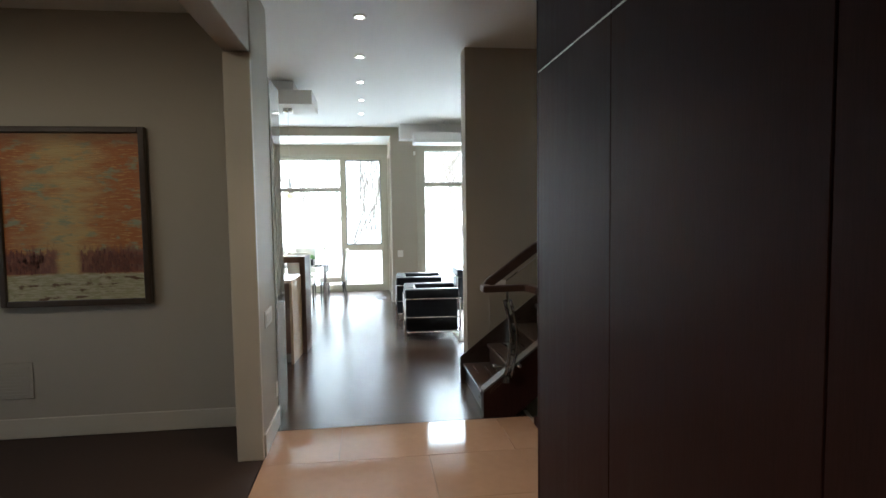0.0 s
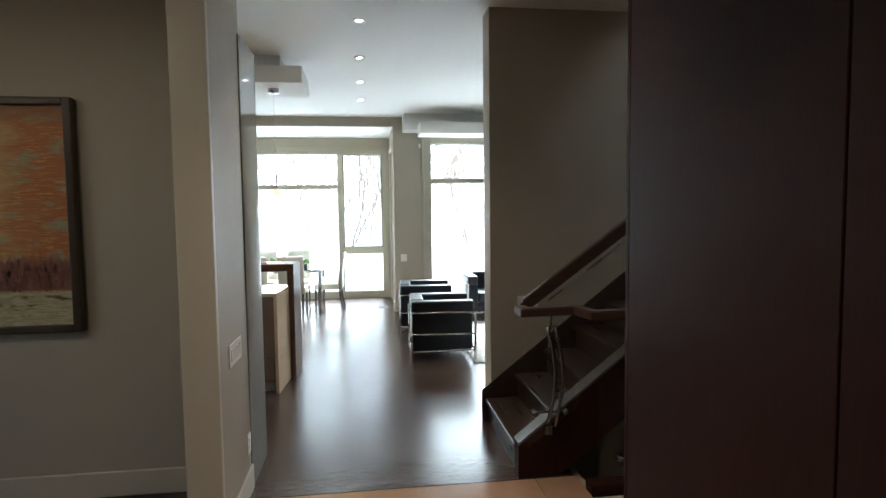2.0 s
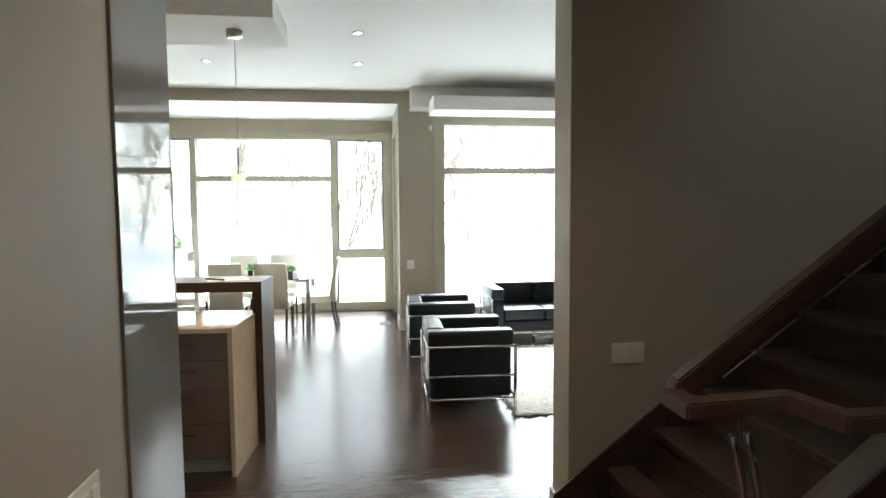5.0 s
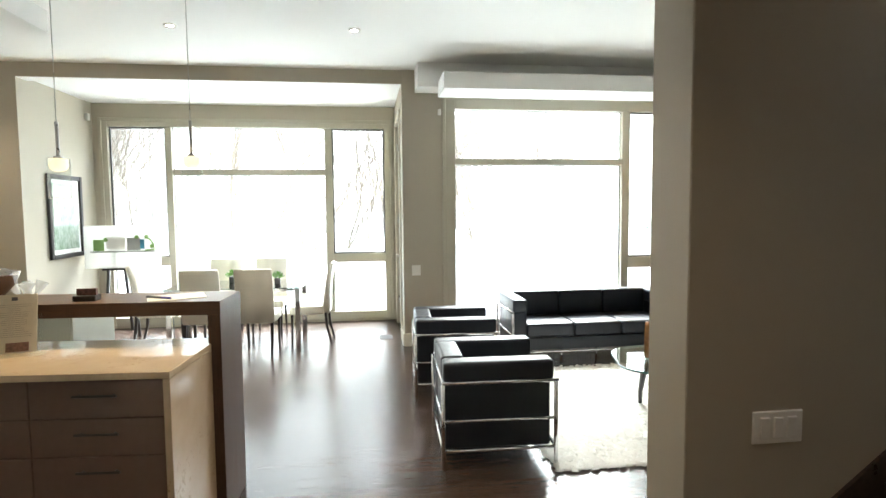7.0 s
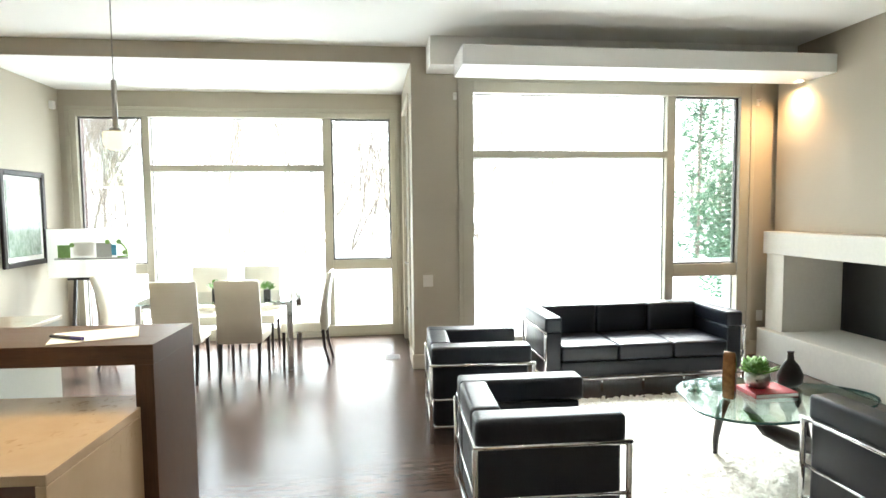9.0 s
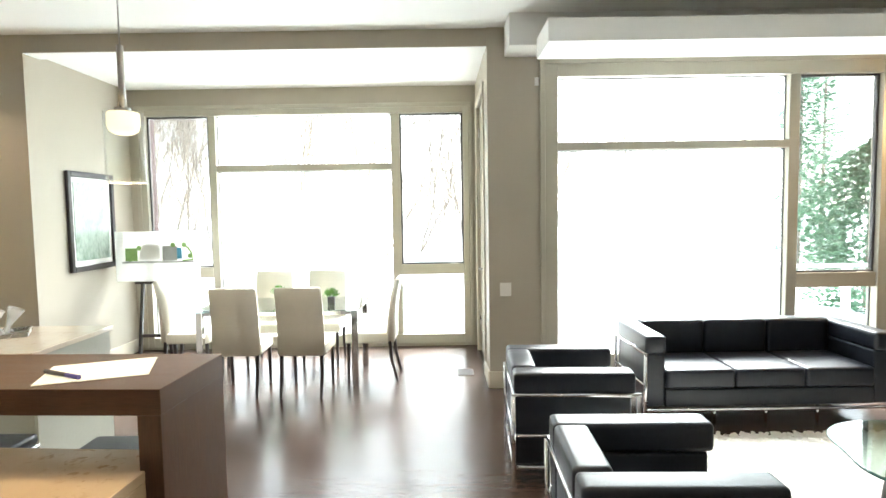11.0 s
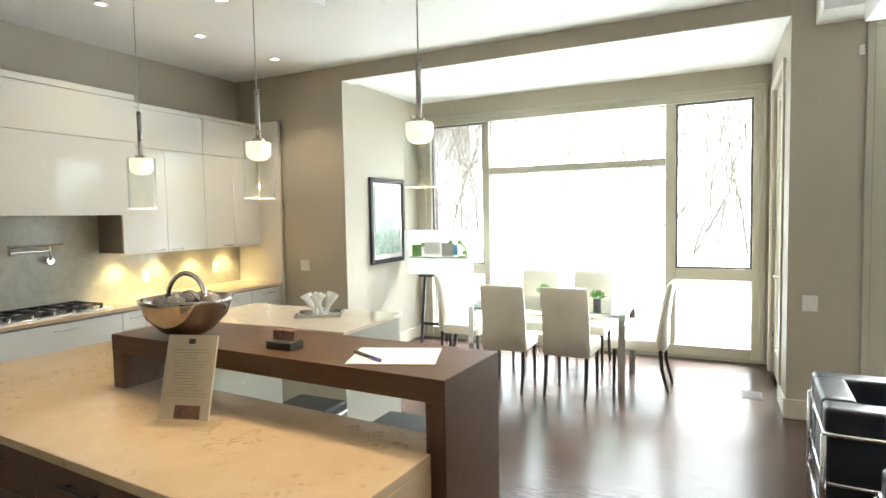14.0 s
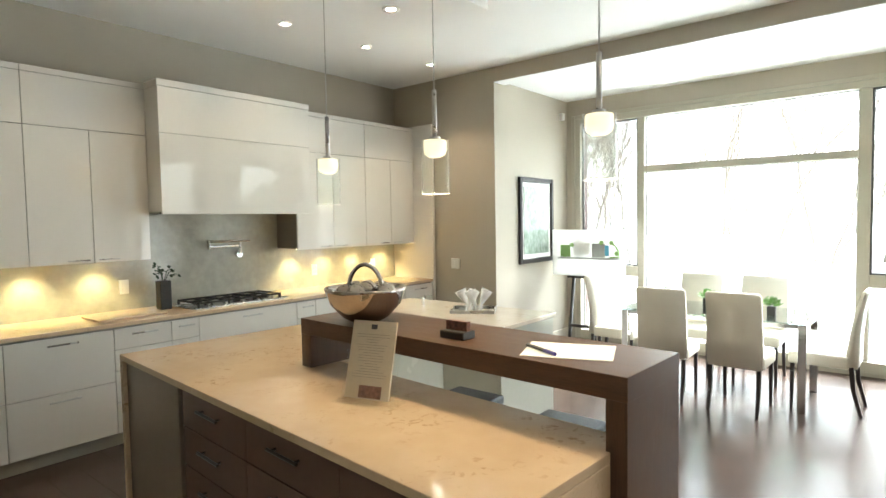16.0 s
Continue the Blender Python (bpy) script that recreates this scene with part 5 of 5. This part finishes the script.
GREYINK = material("grey_print", (0.42, 0.43, 0.42), 0.6, vary=0.1)
GRASS = material("green_print", (0.30, 0.50, 0.16), 0.6, vary=0.2)
BLUE = material("blue_print", (0.12, 0.42, 0.62), 0.6, vary=0.05)
part("plan_strip", box(-3.26, -2.48, 11.732, 11.734, 1.075, 1.095), GREYINK, board, "grey printed street strip")
part("plan_paving", box(-2.82, -2.66, 11.731, 11.734, 1.10, 1.26), GREYINK, board, "grey printed paving")
part("plan_house", box(-3.06, -2.84, 11.729, 11.731, 1.12, 1.27), PAPER, board, "white printed house outline")
part("plan_pool", box(-2.66, -2.61, 11.729, 11.731, 1.12, 1.24), BLUE, board, "blue printed pool")
part("plan_lawn", box(-3.22, -3.09, 11.729, 11.731, 1.10, 1.24), GRASS, board, "green printed lawn")
part("plan_border", tube([(-2.60, 11.73, 1.27), (-2.54, 11.73, 1.24), (-2.50, 11.73, 1.18), (-2.49, 11.73, 1.11), (-2.60, 11.73, 1.10)], 0.009, 6), GRASS, board, "green printed garden border")
for x, z in ((-3.14, 1.21), (-3.07, 1.24), (-2.70, 1.27), (-2.58, 1.27), (-2.52, 1.15), (-3.17, 1.12)):
    part("plan_tree", rod((x, 11.7285, z), (x, 11.731, z), 0.026, seg=14), GRASS, board, "green printed tree")
solo("alarm_sensor", box(NICHE_W + 0.001, NICHE_W + 0.05, 12.02, 12.08, 2.78, 2.87, 0.01, 2), WHITEPLASTIC, "small white alarm sensor in the alcove corner", "sensor")

# ---- things on the island ----
# polished steel browned in colour to stand for the dark bar it reflects
DARKENEDSTEEL = material("reflection_darkened_steel", (0.40, 0.35, 0.31), 0.08, 1.0, vary=0.04, bump=0.0, rough_vary=0.03)
bowl = thing("fruit_bowl", (-1.74, 7.18, BZ), "polished steel bowl with a hooped handle and chrome balls", "bowl")
part("bowl", lathe([(0.055, 0), (0.10, 0.025), (0.150, 0.08), (0.170, 0.135), (0.174, 0.15), (0.168, 0.15), (0.162, 0.13), (0.145, 0.08), (0.09, 0.035)], (-1.74, 7.18, BZ), 40), DARKENEDSTEEL, bowl, "", True)
part("hoop_handle", tube([(-1.74 + 0.082 * math.cos(a), 7.18 + 0.02 * math.cos(a), BZ + 0.14 + 0.105 * math.sin(a)) for a in [math.pi * k / 14 for k in range(15)]], 0.010, 8), CHROME, bowl, "", True)
for dx, dy, dz in ((-0.085, 0.02, 0.125), (0.03, -0.075, 0.125), (0.095, 0.03, 0.125), (0.0, 0.09, 0.125), (-0.05, -0.07, 0.12), (0.01, 0.0, 0.135)):
    b = bmesh.new()
    bmesh.ops.create_uvsphere(b, u_segments=20, v_segments=12, radius=0.045, matrix=Matrix.Translation((-1.74 + dx, 7.18 + dy, BZ + dz)))
    part("ball", b, DARKENEDSTEEL, bowl, "polished decorative ball", True)

stand = thing("brochure_stand", (-1.43, 6.90, IZ), "clear acrylic stand with a printed sheet", "sign holder")
ACRYL = CLEARGLASS
lean = Matrix.Translation((-1.43, 6.885, IZ + 0.006)) @ Matrix.Rotation(radians(16), 4, "Z") @ Matrix.Rotation(radians(-17), 4, "X")


def leaning(a, b, c, d, e, f):
    bm = box(a, b, c, d, e, f)
    bmesh.ops.transform(bm, verts=bm.verts, matrix=lean)
    return bm


part("back_plate", leaning(-0.11, 0.11, 0.004, 0.007, 0, 0.19), ACRYL, stand, "clear acrylic plate").visible_shadow = False
bm = box(-0.125, 0.125, -0.06, 0.05, 0, 0.003)
bmesh.ops.transform(bm, verts=bm.verts, matrix=Matrix.Translation((-1.43, 6.90, IZ)) @ Matrix.Rotation(radians(12), 4, "Z"))
part("base_plate", bm, ACRYL, stand).visible_shadow = False
part("sheet", leaning(-0.090, 0.090, -0.006, 0.003, 0.008, 0.285), material("cream_print_paper", (0.56, 0.49, 0.37), 0.6, vary=0.06, scale=9, fine=60, bump=0.02), stand, "stack of printed sheets")
bm = bmesh.new()
g = random.Random(2)
for i in range(17):
    w = g.uniform(0.02, 0.07)
    bmx = leaning(-w, w, -0.0072, -0.0055, 0.235 - i * 0.0095, 0.2365 - i * 0.0095)
    join(bm, bmx)
part("text_lines", bm, material("faded_ink", (0.30, 0.26, 0.20), 0.7), stand, "lines of unreadable small print")
part("logo_block", leaning(-0.012, 0.012, -0.0075, -0.0055, 0.255, 0.272), INK, stand, "small dark printed block")
part("card", leaning(-0.03, 0.06, -0.012, -0.009, 0.012, 0.055), material("photo_card", (0.20, 0.10, 0.07), 0.4, vary=0.5, scale=40, fine=90), stand, "small dark photo card")

cards = thing("card_holder", (-1.215, 7.14, BZ), "black business card holder with dark cards", "card holder")
part("tray", box(-1.27, -1.16, 7.105, 7.175, BZ, BZ + 0.028, 0.003), BLACKWOOD, cards)
part("card_stack", box(-1.262, -1.168, 7.135, 7.155, BZ + 0.02, BZ + 0.062), material("card_print", (0.16, 0.07, 0.05), 0.4, vary=0.5, scale=50, fine=100), cards, "dark brown printed cards")
sheet = thing("paper_sheet", (-0.79, 7.18, BZ), "loose white sheets of paper on the bar", "paper")
bm = box(-0.14, 0.14, -0.105, 0.105, 0.0005, 0.0025)
bmesh.ops.transform(bm, verts=bm.verts, matrix=Matrix.Translation((-0.79, 7.18, BZ)) @ Matrix.Rotation(radians(20), 4, "Z"))
part("sheet", bm, PAPER, sheet)
pen = thing("pen", (-0.87, 7.13, BZ + 0.003), "black and blue ballpoint pen on the papers", "pen")
part("barrel", rod((-0.93, 7.155, BZ + 0.009), (-0.84, 7.11, BZ + 0.009), 0.006, seg=10), INK, pen)
part("cap", rod((-0.84, 7.11, BZ + 0.009), (-0.79, 7.085, BZ + 0.009), 0.0065, seg=10), material("blue_cap", (0.06, 0.05, 0.25), 0.3), pen, "blue pen cap")

CUTGLASS = bpy.data.materials.new("bright_cut_glass")
CUTGLASS.use_nodes = True
_b = CUTGLASS.node_tree.nodes["Principled BSDF"]
_b.inputs["Base Color"].default_value = (0.98, 0.99, 0.98, 1)
_b.inputs["Alpha"].default_value, _b.inputs["Roughness"].default_value = 0.3, 0.03
tray = thing("glass_tray", (-2.5, 9.0, SZ), "square steel tray with slanted clear glasses", "tray")
R20 = Matrix.Translation((-2.50, 8.98, SZ)) @ Matrix.Rotation(radians(30), 4, "Z")
bm = box(-0.165, 0.165, -0.13, 0.13, 0, 0.008)
for e in ((-0.165, 0.165, -0.13, -0.118), (-0.165, 0.165, 0.118, 0.13), (-0.165, -0.153, -0.13, 0.13), (0.153, 0.165, -0.13, 0.13)):
    box(*e, 0.008, 0.024, bm=bm)
bmesh.ops.transform(bm, verts=bm.verts, matrix=R20)
part("tray", bm, STEEL, tray)
for dx, dy, tilt in ((-0.035, 0.03, -26), (0.035, 0.035, 24), (0.025, -0.04, -18), (-0.035, -0.035, 16)):
    b = lathe([(0.022, 0), (0.026, 0.01), (0.012, 0.04), (0.03, 0.10), (0.048, 0.16), (0.045, 0.16), (0.027, 0.10), (0.01, 0.045)], (0, 0, 0), 18)
    bmesh.ops.transform(b, verts=b.verts, matrix=R20 @ Matrix.Translation((dx, dy, 0.01)) @ Matrix.Rotation(radians(tilt), 4, "Y"))
    part("glass", b, CUTGLASS, tray, "clear slanted cocktail glass", True).visible_shadow = False


# ---- lamps ----
def pendant(x, y, drop, top=2.87):
    o = thing("pendant_lamp", (x, y, 1.68), "pendant lamp with a clear glass cylinder and lit opal ring", "lamp", "pendants over the bar")
    part("canopy", rod((x, y, top - 0.045), (x, y, top), 0.055, seg=24), STEEL, o, "", True)
    part("cable", rod((x, y, drop + 0.17), (x, y, top - 0.04), 0.0022, seg=6), STEEL, o)
    part("stem", rod((x, y, drop), (x, y, drop + 0.18), 0.009, seg=12), STEEL, o, "slim steel stem", True)
    part("cap", rod((x, y, drop - 0.008), (x, y, drop + 0.006), 0.022, seg=24), STEEL, o)
    part("light_ring", lathe([(0.040, -0.006), (0.043, -0.012), (0.043, -0.042), (0.038, -0.058), (0.024, -0.068), (0.006, -0.071)], (x, y, drop), 28), LAMPGLOW, o, "glowing opal glass bowl", True)
    b = lathe([(0.052, 0), (0.052, 0.20), (0.050, 0.20), (0.050, 0.004)], (x, y, drop - 0.205), 32)
    part("shade", b, CLEARGLASS, o, "clear glass cylinder shade", True).visible_shadow = False
    # glint along the shade's lower rim, drawn as a thin white ring
    part("shade_rim", tube([(x + 0.051 * math.cos(a), y + 0.051 * math.sin(a), drop - 0.205) for a in [2 * math.pi * k / 32 for k in range(33)]], 0.0009, 6), WHITEPLASTIC, o, "white ring drawn as the glint on the glass rim", True)
    spot("pendant_beam", (x, y, drop - 0.082), (x, y, 0), 1.5, (1.0, 0.76, 0.46), 130, 0.8, 0.004)
    return o


for x, y, z in ((-0.69, 7.19, 1.883), (-1.33, 7.17, 1.867), (-1.94, 7.16, 1.845)):
    pendant(x, y, z)


def downlight(x, y, z=CEILING, watts=5, cone=95, tone=WARM):
    o = thing("downlight", (x, y, z - 0.012), "round recessed ceiling downlight with white trim, lit", "lamp", "ceiling downlights")
    part("trim_ring", lathe([(0.048, 0.0), (0.054, 0.006), (0.054, 0.0115), (0.024, 0.0115), (0.036, 0.002)], (x, y, z - 0.012), 28, caps=False), WHITEPLASTIC, o, "", True)
    part("lens", rod((x, y, z - 0.0055), (x, y, z - 0.003), 0.024, seg=24), DISCGLOW, o, "glowing lens")
    if watts:
        spot("downlight_beam", (x, y, z - 0.02), (x, y, 0), watts, tone, cone, 0.6, 0.04)
    return o


for x, y, w in ((0.197, 4.80, 2.4), (0.178, 5.945, 3.0), (0.166, 7.04, 5), (0.155, 8.11, 5), (0.14, 9.17, 5)):
    downlight(x, y, watts=w, tone=(1.0, 0.66, 0.38) if y < 5 else WARM)
for x, y, w in ((-3.86, 6.6, 1.7), (-3.86, 7.45, 1.7), (-3.86, 8.33, 1.7), (-3.83, 9.185, 2.4), (-3.79, 10.04, 5.5), (-1.40, 9.20, 3.0)):
    downlight(x, y, watts=w)
downlight(-2.45, 8.1, 2.87, 3)
for x, y in ((-0.05, 3.3), (0.55, 3.3), (0.25, 2.0), (0.25, 0.4)):
    downlight(x, y, watts=3.8, cone=84, tone=(1.0, 0.72, 0.45))
# two unseen lamps added to fill the side room with warm light
for x in (-1.7, -3.2):
    downlight(x, 2.3, 3.12, 0)
    spot("side_room_beam", (x, 2.3, 3.10), (x, 2.9, 0), 4.6, (1.0, 0.78, 0.55), 165, 0.5, 0.05)
downlight(4.33, 10.05, 2.79, 0)
spot("accent_beam", (4.33, 10.10, 2.77), (4.36, 10.45, 0.9), 10, (1.0, 0.58, 0.26), 150, 1.0, 0.06)
for y in (6.3, 6.75, 7.2, 9.0, 9.40, 9.83, 10.25):
    o = thing("cabinet_light", (UX - 0.17, y, Z1 - 0.014), "small puck light under the wall cabinet, lit", "lamp", "under-cabinet lights")
    part("puck", rod((UX - 0.17, y, Z1 - 0.014), (UX - 0.17, y, Z1), 0.03, seg=18), STEEL, o)
    part("lens", rod((UX - 0.17, y, Z1 - 0.016), (UX - 0.17, y, Z1 - 0.0145), 0.024, seg=18), glow("puck_glow", (1.0, 0.75, 0.35), 8) if "puck_glow" not in bpy.data.materials else bpy.data.materials["puck_glow"], o)
    spot("cabinet_beam", (UX - 0.17, y, Z1 - 0.025), (UX - 0.25, y, 0.8), 1.7, YELLOW, 108, 0.75, 0.02)

# ---- outdoors ----
structure("ground", prism([(-400, 12.52), (0.85, 12.52), (0.85, 10.76), (400, 10.76), (400, 700), (-400, 700)], "z", -0.65, -0.5), SNOW, "snow-covered ground outside the windows")


def bare_tree(x, y, h, seed, lean=(0, 0)):
    o = thing("bare_tree", (x, y, -1.5), "leafless winter tree with fine branches", "tree", "bare trees outside")
    g = random.Random(seed)
    trunk, twigs = bmesh.new(), bmesh.new()

    def grow(p, d, length, r, level):
        pts, rs = [p], [r]
        n = 5 if level == 0 else 4
        q = Vector(p)
        dd = Vector(d)
        for i in range(n):
            dd = (dd + Vector((g.uniform(-.22, .22), g.uniform(-.22, .22), g.uniform(-.05, .12)))).normalized()
            q = q + dd * length / n
            pts.append(Vector(q))
            rs.append(max(0.0085, r * (1 - 0.62 * (i + 1) / n)))
        tube(pts, rs, 6 if level < 2 else 3, bm=trunk if level < 2 else twigs)
        if level < 3:
            for k in range((14, 7, 4)[level]):
                t = g.uniform(0.12 if level == 0 else 0.15, 1.0)
                i = min(int(t * n), n - 1)
                a = pts[i].lerp(pts[i + 1], t * n - i)
                nd = (dd + Vector((g.uniform(-1, 1), g.uniform(-1, 1), g.uniform(-0.15, 0.85))) * 1.05).normalized()
                grow(a, nd, length * g.uniform(0.40, 0.72), rs[i] * 0.55, level + 1)
    grow(Vector((x, y, -1.55)), Vector((lean[0], lean[1], 1)).normalized(), h, h * 0.0075, 0)
    part("trunk", trunk, BARK, o, "grey-brown trunk and limbs")
    part("twigs", twigs, BARK, o, "fine bare twigs")
    return o


protos = [bare_tree(-8.6, 24.0, 7.5, 1), bare_tree(-2.6, 33.0, 8.0, 5, (0.15, 0)), bare_tree(1.6, 36.0, 8.0, 11, (-0.1, 0))]
g = random.Random(12)
for i in range(24):
    x = (-22 + 34 * ((i * 0.618) % 1.0)) if i < 16 else g.uniform(6, 26)
    y = g.uniform(32, 52)
    t = copy_thing(protos[i % 3], pose(x, y, -1.5, 0, 0, g.uniform(0, 360)))
    t.scale = [g.uniform(0.8, 1.4)] * 3
for x, y in ((-6.6, 19.5), (-8.0, 22.5), (-10.2, 23.5), (-12.5, 26), (-9.0, 29), (-5.0, 26), (-3.4, 24)):
    t = copy_thing(protos[0], pose(x, y, -1.5, 0, 0, x * 40))
    t.scale = [0.9] * 3


def evergreen(x, y, h, w, seed, conifer=False):
    o = thing("evergreen_shrub" if not conifer else "conifer_tree", (x, y, -1.5), "dense glossy evergreen shrub outside the window" if not conifer else "tall dark conifer outside the window", "tree")
    g = random.Random(seed)
    part("trunk", tube([(x, y, -1.55), (x + 0.05, y, -1.5 + h * 0.9)], [0.10, 0.03], 8), BARK, o)
    vs, fs = [], []
    for i in range(8200 if not conifer else 4200):
        t = g.random()
        z = -1.2 + h * (t ** 0.8)
        prof = (math.sin(math.pi * min(1, 0.12 + 0.9 * t)) ** 0.6) if not conifer else (1 - t) * (0.75 + 0.35 * math.sin(t * 60))
        a = g.uniform(0, 6.283)
        rr = w * prof * (g.random() ** 0.35) * (0.8 + 0.35 * math.sin(3 * a + 9 * t))
        c = Vector((x + rr * math.cos(a), y + rr * math.sin(a), z))
        d = Vector((math.cos(a) + g.uniform(-.6, .6), math.sin(a) + g.uniform(-.6, .6), g.uniform(-.5, .5))).normalized()
        s2 = d.cross(Vector((g.uniform(-1, 1), g.uniform(-1, 1), g.uniform(-1, 1)))).normalized()
        L, Wd = (0.13, 0.038) if not conifer else (0.22, 0.03)
        k = len(vs)
        vs += [c - d * L / 2, c + s2 * Wd, c + d * L / 2, c - s2 * Wd]
        fs.append((k, k + 1, k + 2, k + 3))
    me = bpy.data.meshes.new("crown")
    me.from_pydata([v - Vector((x, y, -1.5)) for v in vs], [], fs)
    me.materials.append(EVERGREEN)
    c = new("crown", me)
    c.parent = o
    return o


evergreen(8.85, 17.0, 4.1, 1.3, 7)
evergreen(11.5, 23.5, 10.5, 1.5, 8, True)
evergreen(14.6, 27.0, 12.0, 1.6, 9, True)
# far woods: one thicket of stems and twigs, paled by painted haze
g = random.Random(77)
vs, fs = [], []


def stem(x, y, z, dx, dz, w):
    k = len(vs)
    vs.extend([(x - w, y, z), (x + w, y, z), (x + dx + w * 0.4, y, z + dz), (x + dx - w * 0.4, y, z + dz), (x, y + w * 1.5, z), (x + dx, y + w, z + dz)])
    fs.extend([(k, k + 1, k + 2, k + 3), (k + 1, k + 4, k + 5, k + 2), (k + 4, k, k + 3, k + 5)])


for i in range(300):
    x, y, hgt = g.uniform(-75, 75), g.uniform(56, 84), g.uniform(7, 15)
    lean_x = g.uniform(-0.8, 0.8)
    stem(x, y, -1.6, lean_x, hgt, g.uniform(0.03, 0.09))
    for k in range(22):
        t = g.uniform(0.2, 0.95)
        L = (1.1 - t) * g.uniform(1.5, 4.0)
        stem(x + lean_x * t, y, -1.6 + hgt * t, L * g.choice((-1, 1)), L * g.uniform(-0.1, 0.7), 0.022)
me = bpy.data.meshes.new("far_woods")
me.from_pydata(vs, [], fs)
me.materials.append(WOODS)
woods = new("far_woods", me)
tagged(woods, "distant thicket of bare trees, haze in their pale colour", "woods", kind="stuff")
solo("brick_pier", box(-3.66, -3.45, BACK_Y + 0.5, BACK_Y + 0.75, -1.5, 3.6, 0.01), CLAYBRICK, "dark red brick pier outside the window", "pier")
deck = thing("deck_railing", (5.2, 13.4, -1.5), "pale deck railing outside the window", "railing")
part("rail", bar([(3.0, 13.4, 0.75), (9.0, 13.9, 0.70)], 0.09, 0.05), SNOW, deck)
for k in range(5):
    part("post", box(3.2 + k * 1.4, 3.28 + k * 1.4, 13.40 + k * 0.115, 13.48 + k * 0.115, -1.5, 0.73), SNOW, deck)

# ---- floor pieces ----
g = random.Random(21)
plank_mesh = {}


def plank(x0, x1, y0, y1):
    key = (round(x1 - x0, 2), round(y1 - y0, 3))
    if key not in plank_mesh:
        L, Wd = key
        plank_mesh[key] = mesh_of("plank", box(-L / 2, L / 2, -Wd / 2 + 0.0004, Wd / 2 - 0.0004, -0.02, 0.0, 0.0006), FLOORWOOD)
    o = new("plank", plank_mesh[key])
    o.parent = floor
    o.matrix_parent_inverse = Matrix.Translation(-ORIGIN[floor])
    o.location = ((x0 + x1) / 2, (y0 + y1) / 2, 0.0)


PW = 0.187
y = 4.56
row = 0
while y < BACK_Y + 0.02:
    y1 = min(y + PW, BACK_Y + 0.04)
    lo, hi = (WEST, EAST) if y1 < NICHE_Y else (NICHE_W, NICHE_E + 0.03)
    if y < 5.79:
        hi = 1.50
    if y < 4.83:
        lo = -0.5
    x = lo - g.uniform(0, 1.5)
    while x < hi:
        L = g.choice((1.2, 1.6, 2.0, 2.2))
        a, b = max(x, lo), min(x + L - 0.001, hi)
        if b - a > 0.05:
            plank(a, b, y, y1)
        x += L
    y += PW
    row += 1
tile_mesh = {}
for r in range(12):
    y1 = 4.552 - r * 0.6
    x = -1.2 + (0.6 if r % 2 else 0.0)
    while x < 1.5:
        a, b = max(x, -0.498), min(x + 1.2, 1.46)
        if b - a > 0.03 and y1 > SOUTH:
            key = round(b - a, 3)
            if key not in tile_mesh:
                tile_mesh[key] = mesh_of("tile", box(-key / 2 + 0.0015, key / 2 - 0.0015, -0.2985, 0.2985, -0.012, 0.0, 0.001), TILE)
            o = new("tile", tile_mesh[key])
            o.parent = tile_floor
            o.matrix_parent_inverse = Matrix.Translation(-ORIGIN[tile_floor])
            o.location = ((a + b) / 2, y1 - 0.3, 0.0)
        x += 1.2
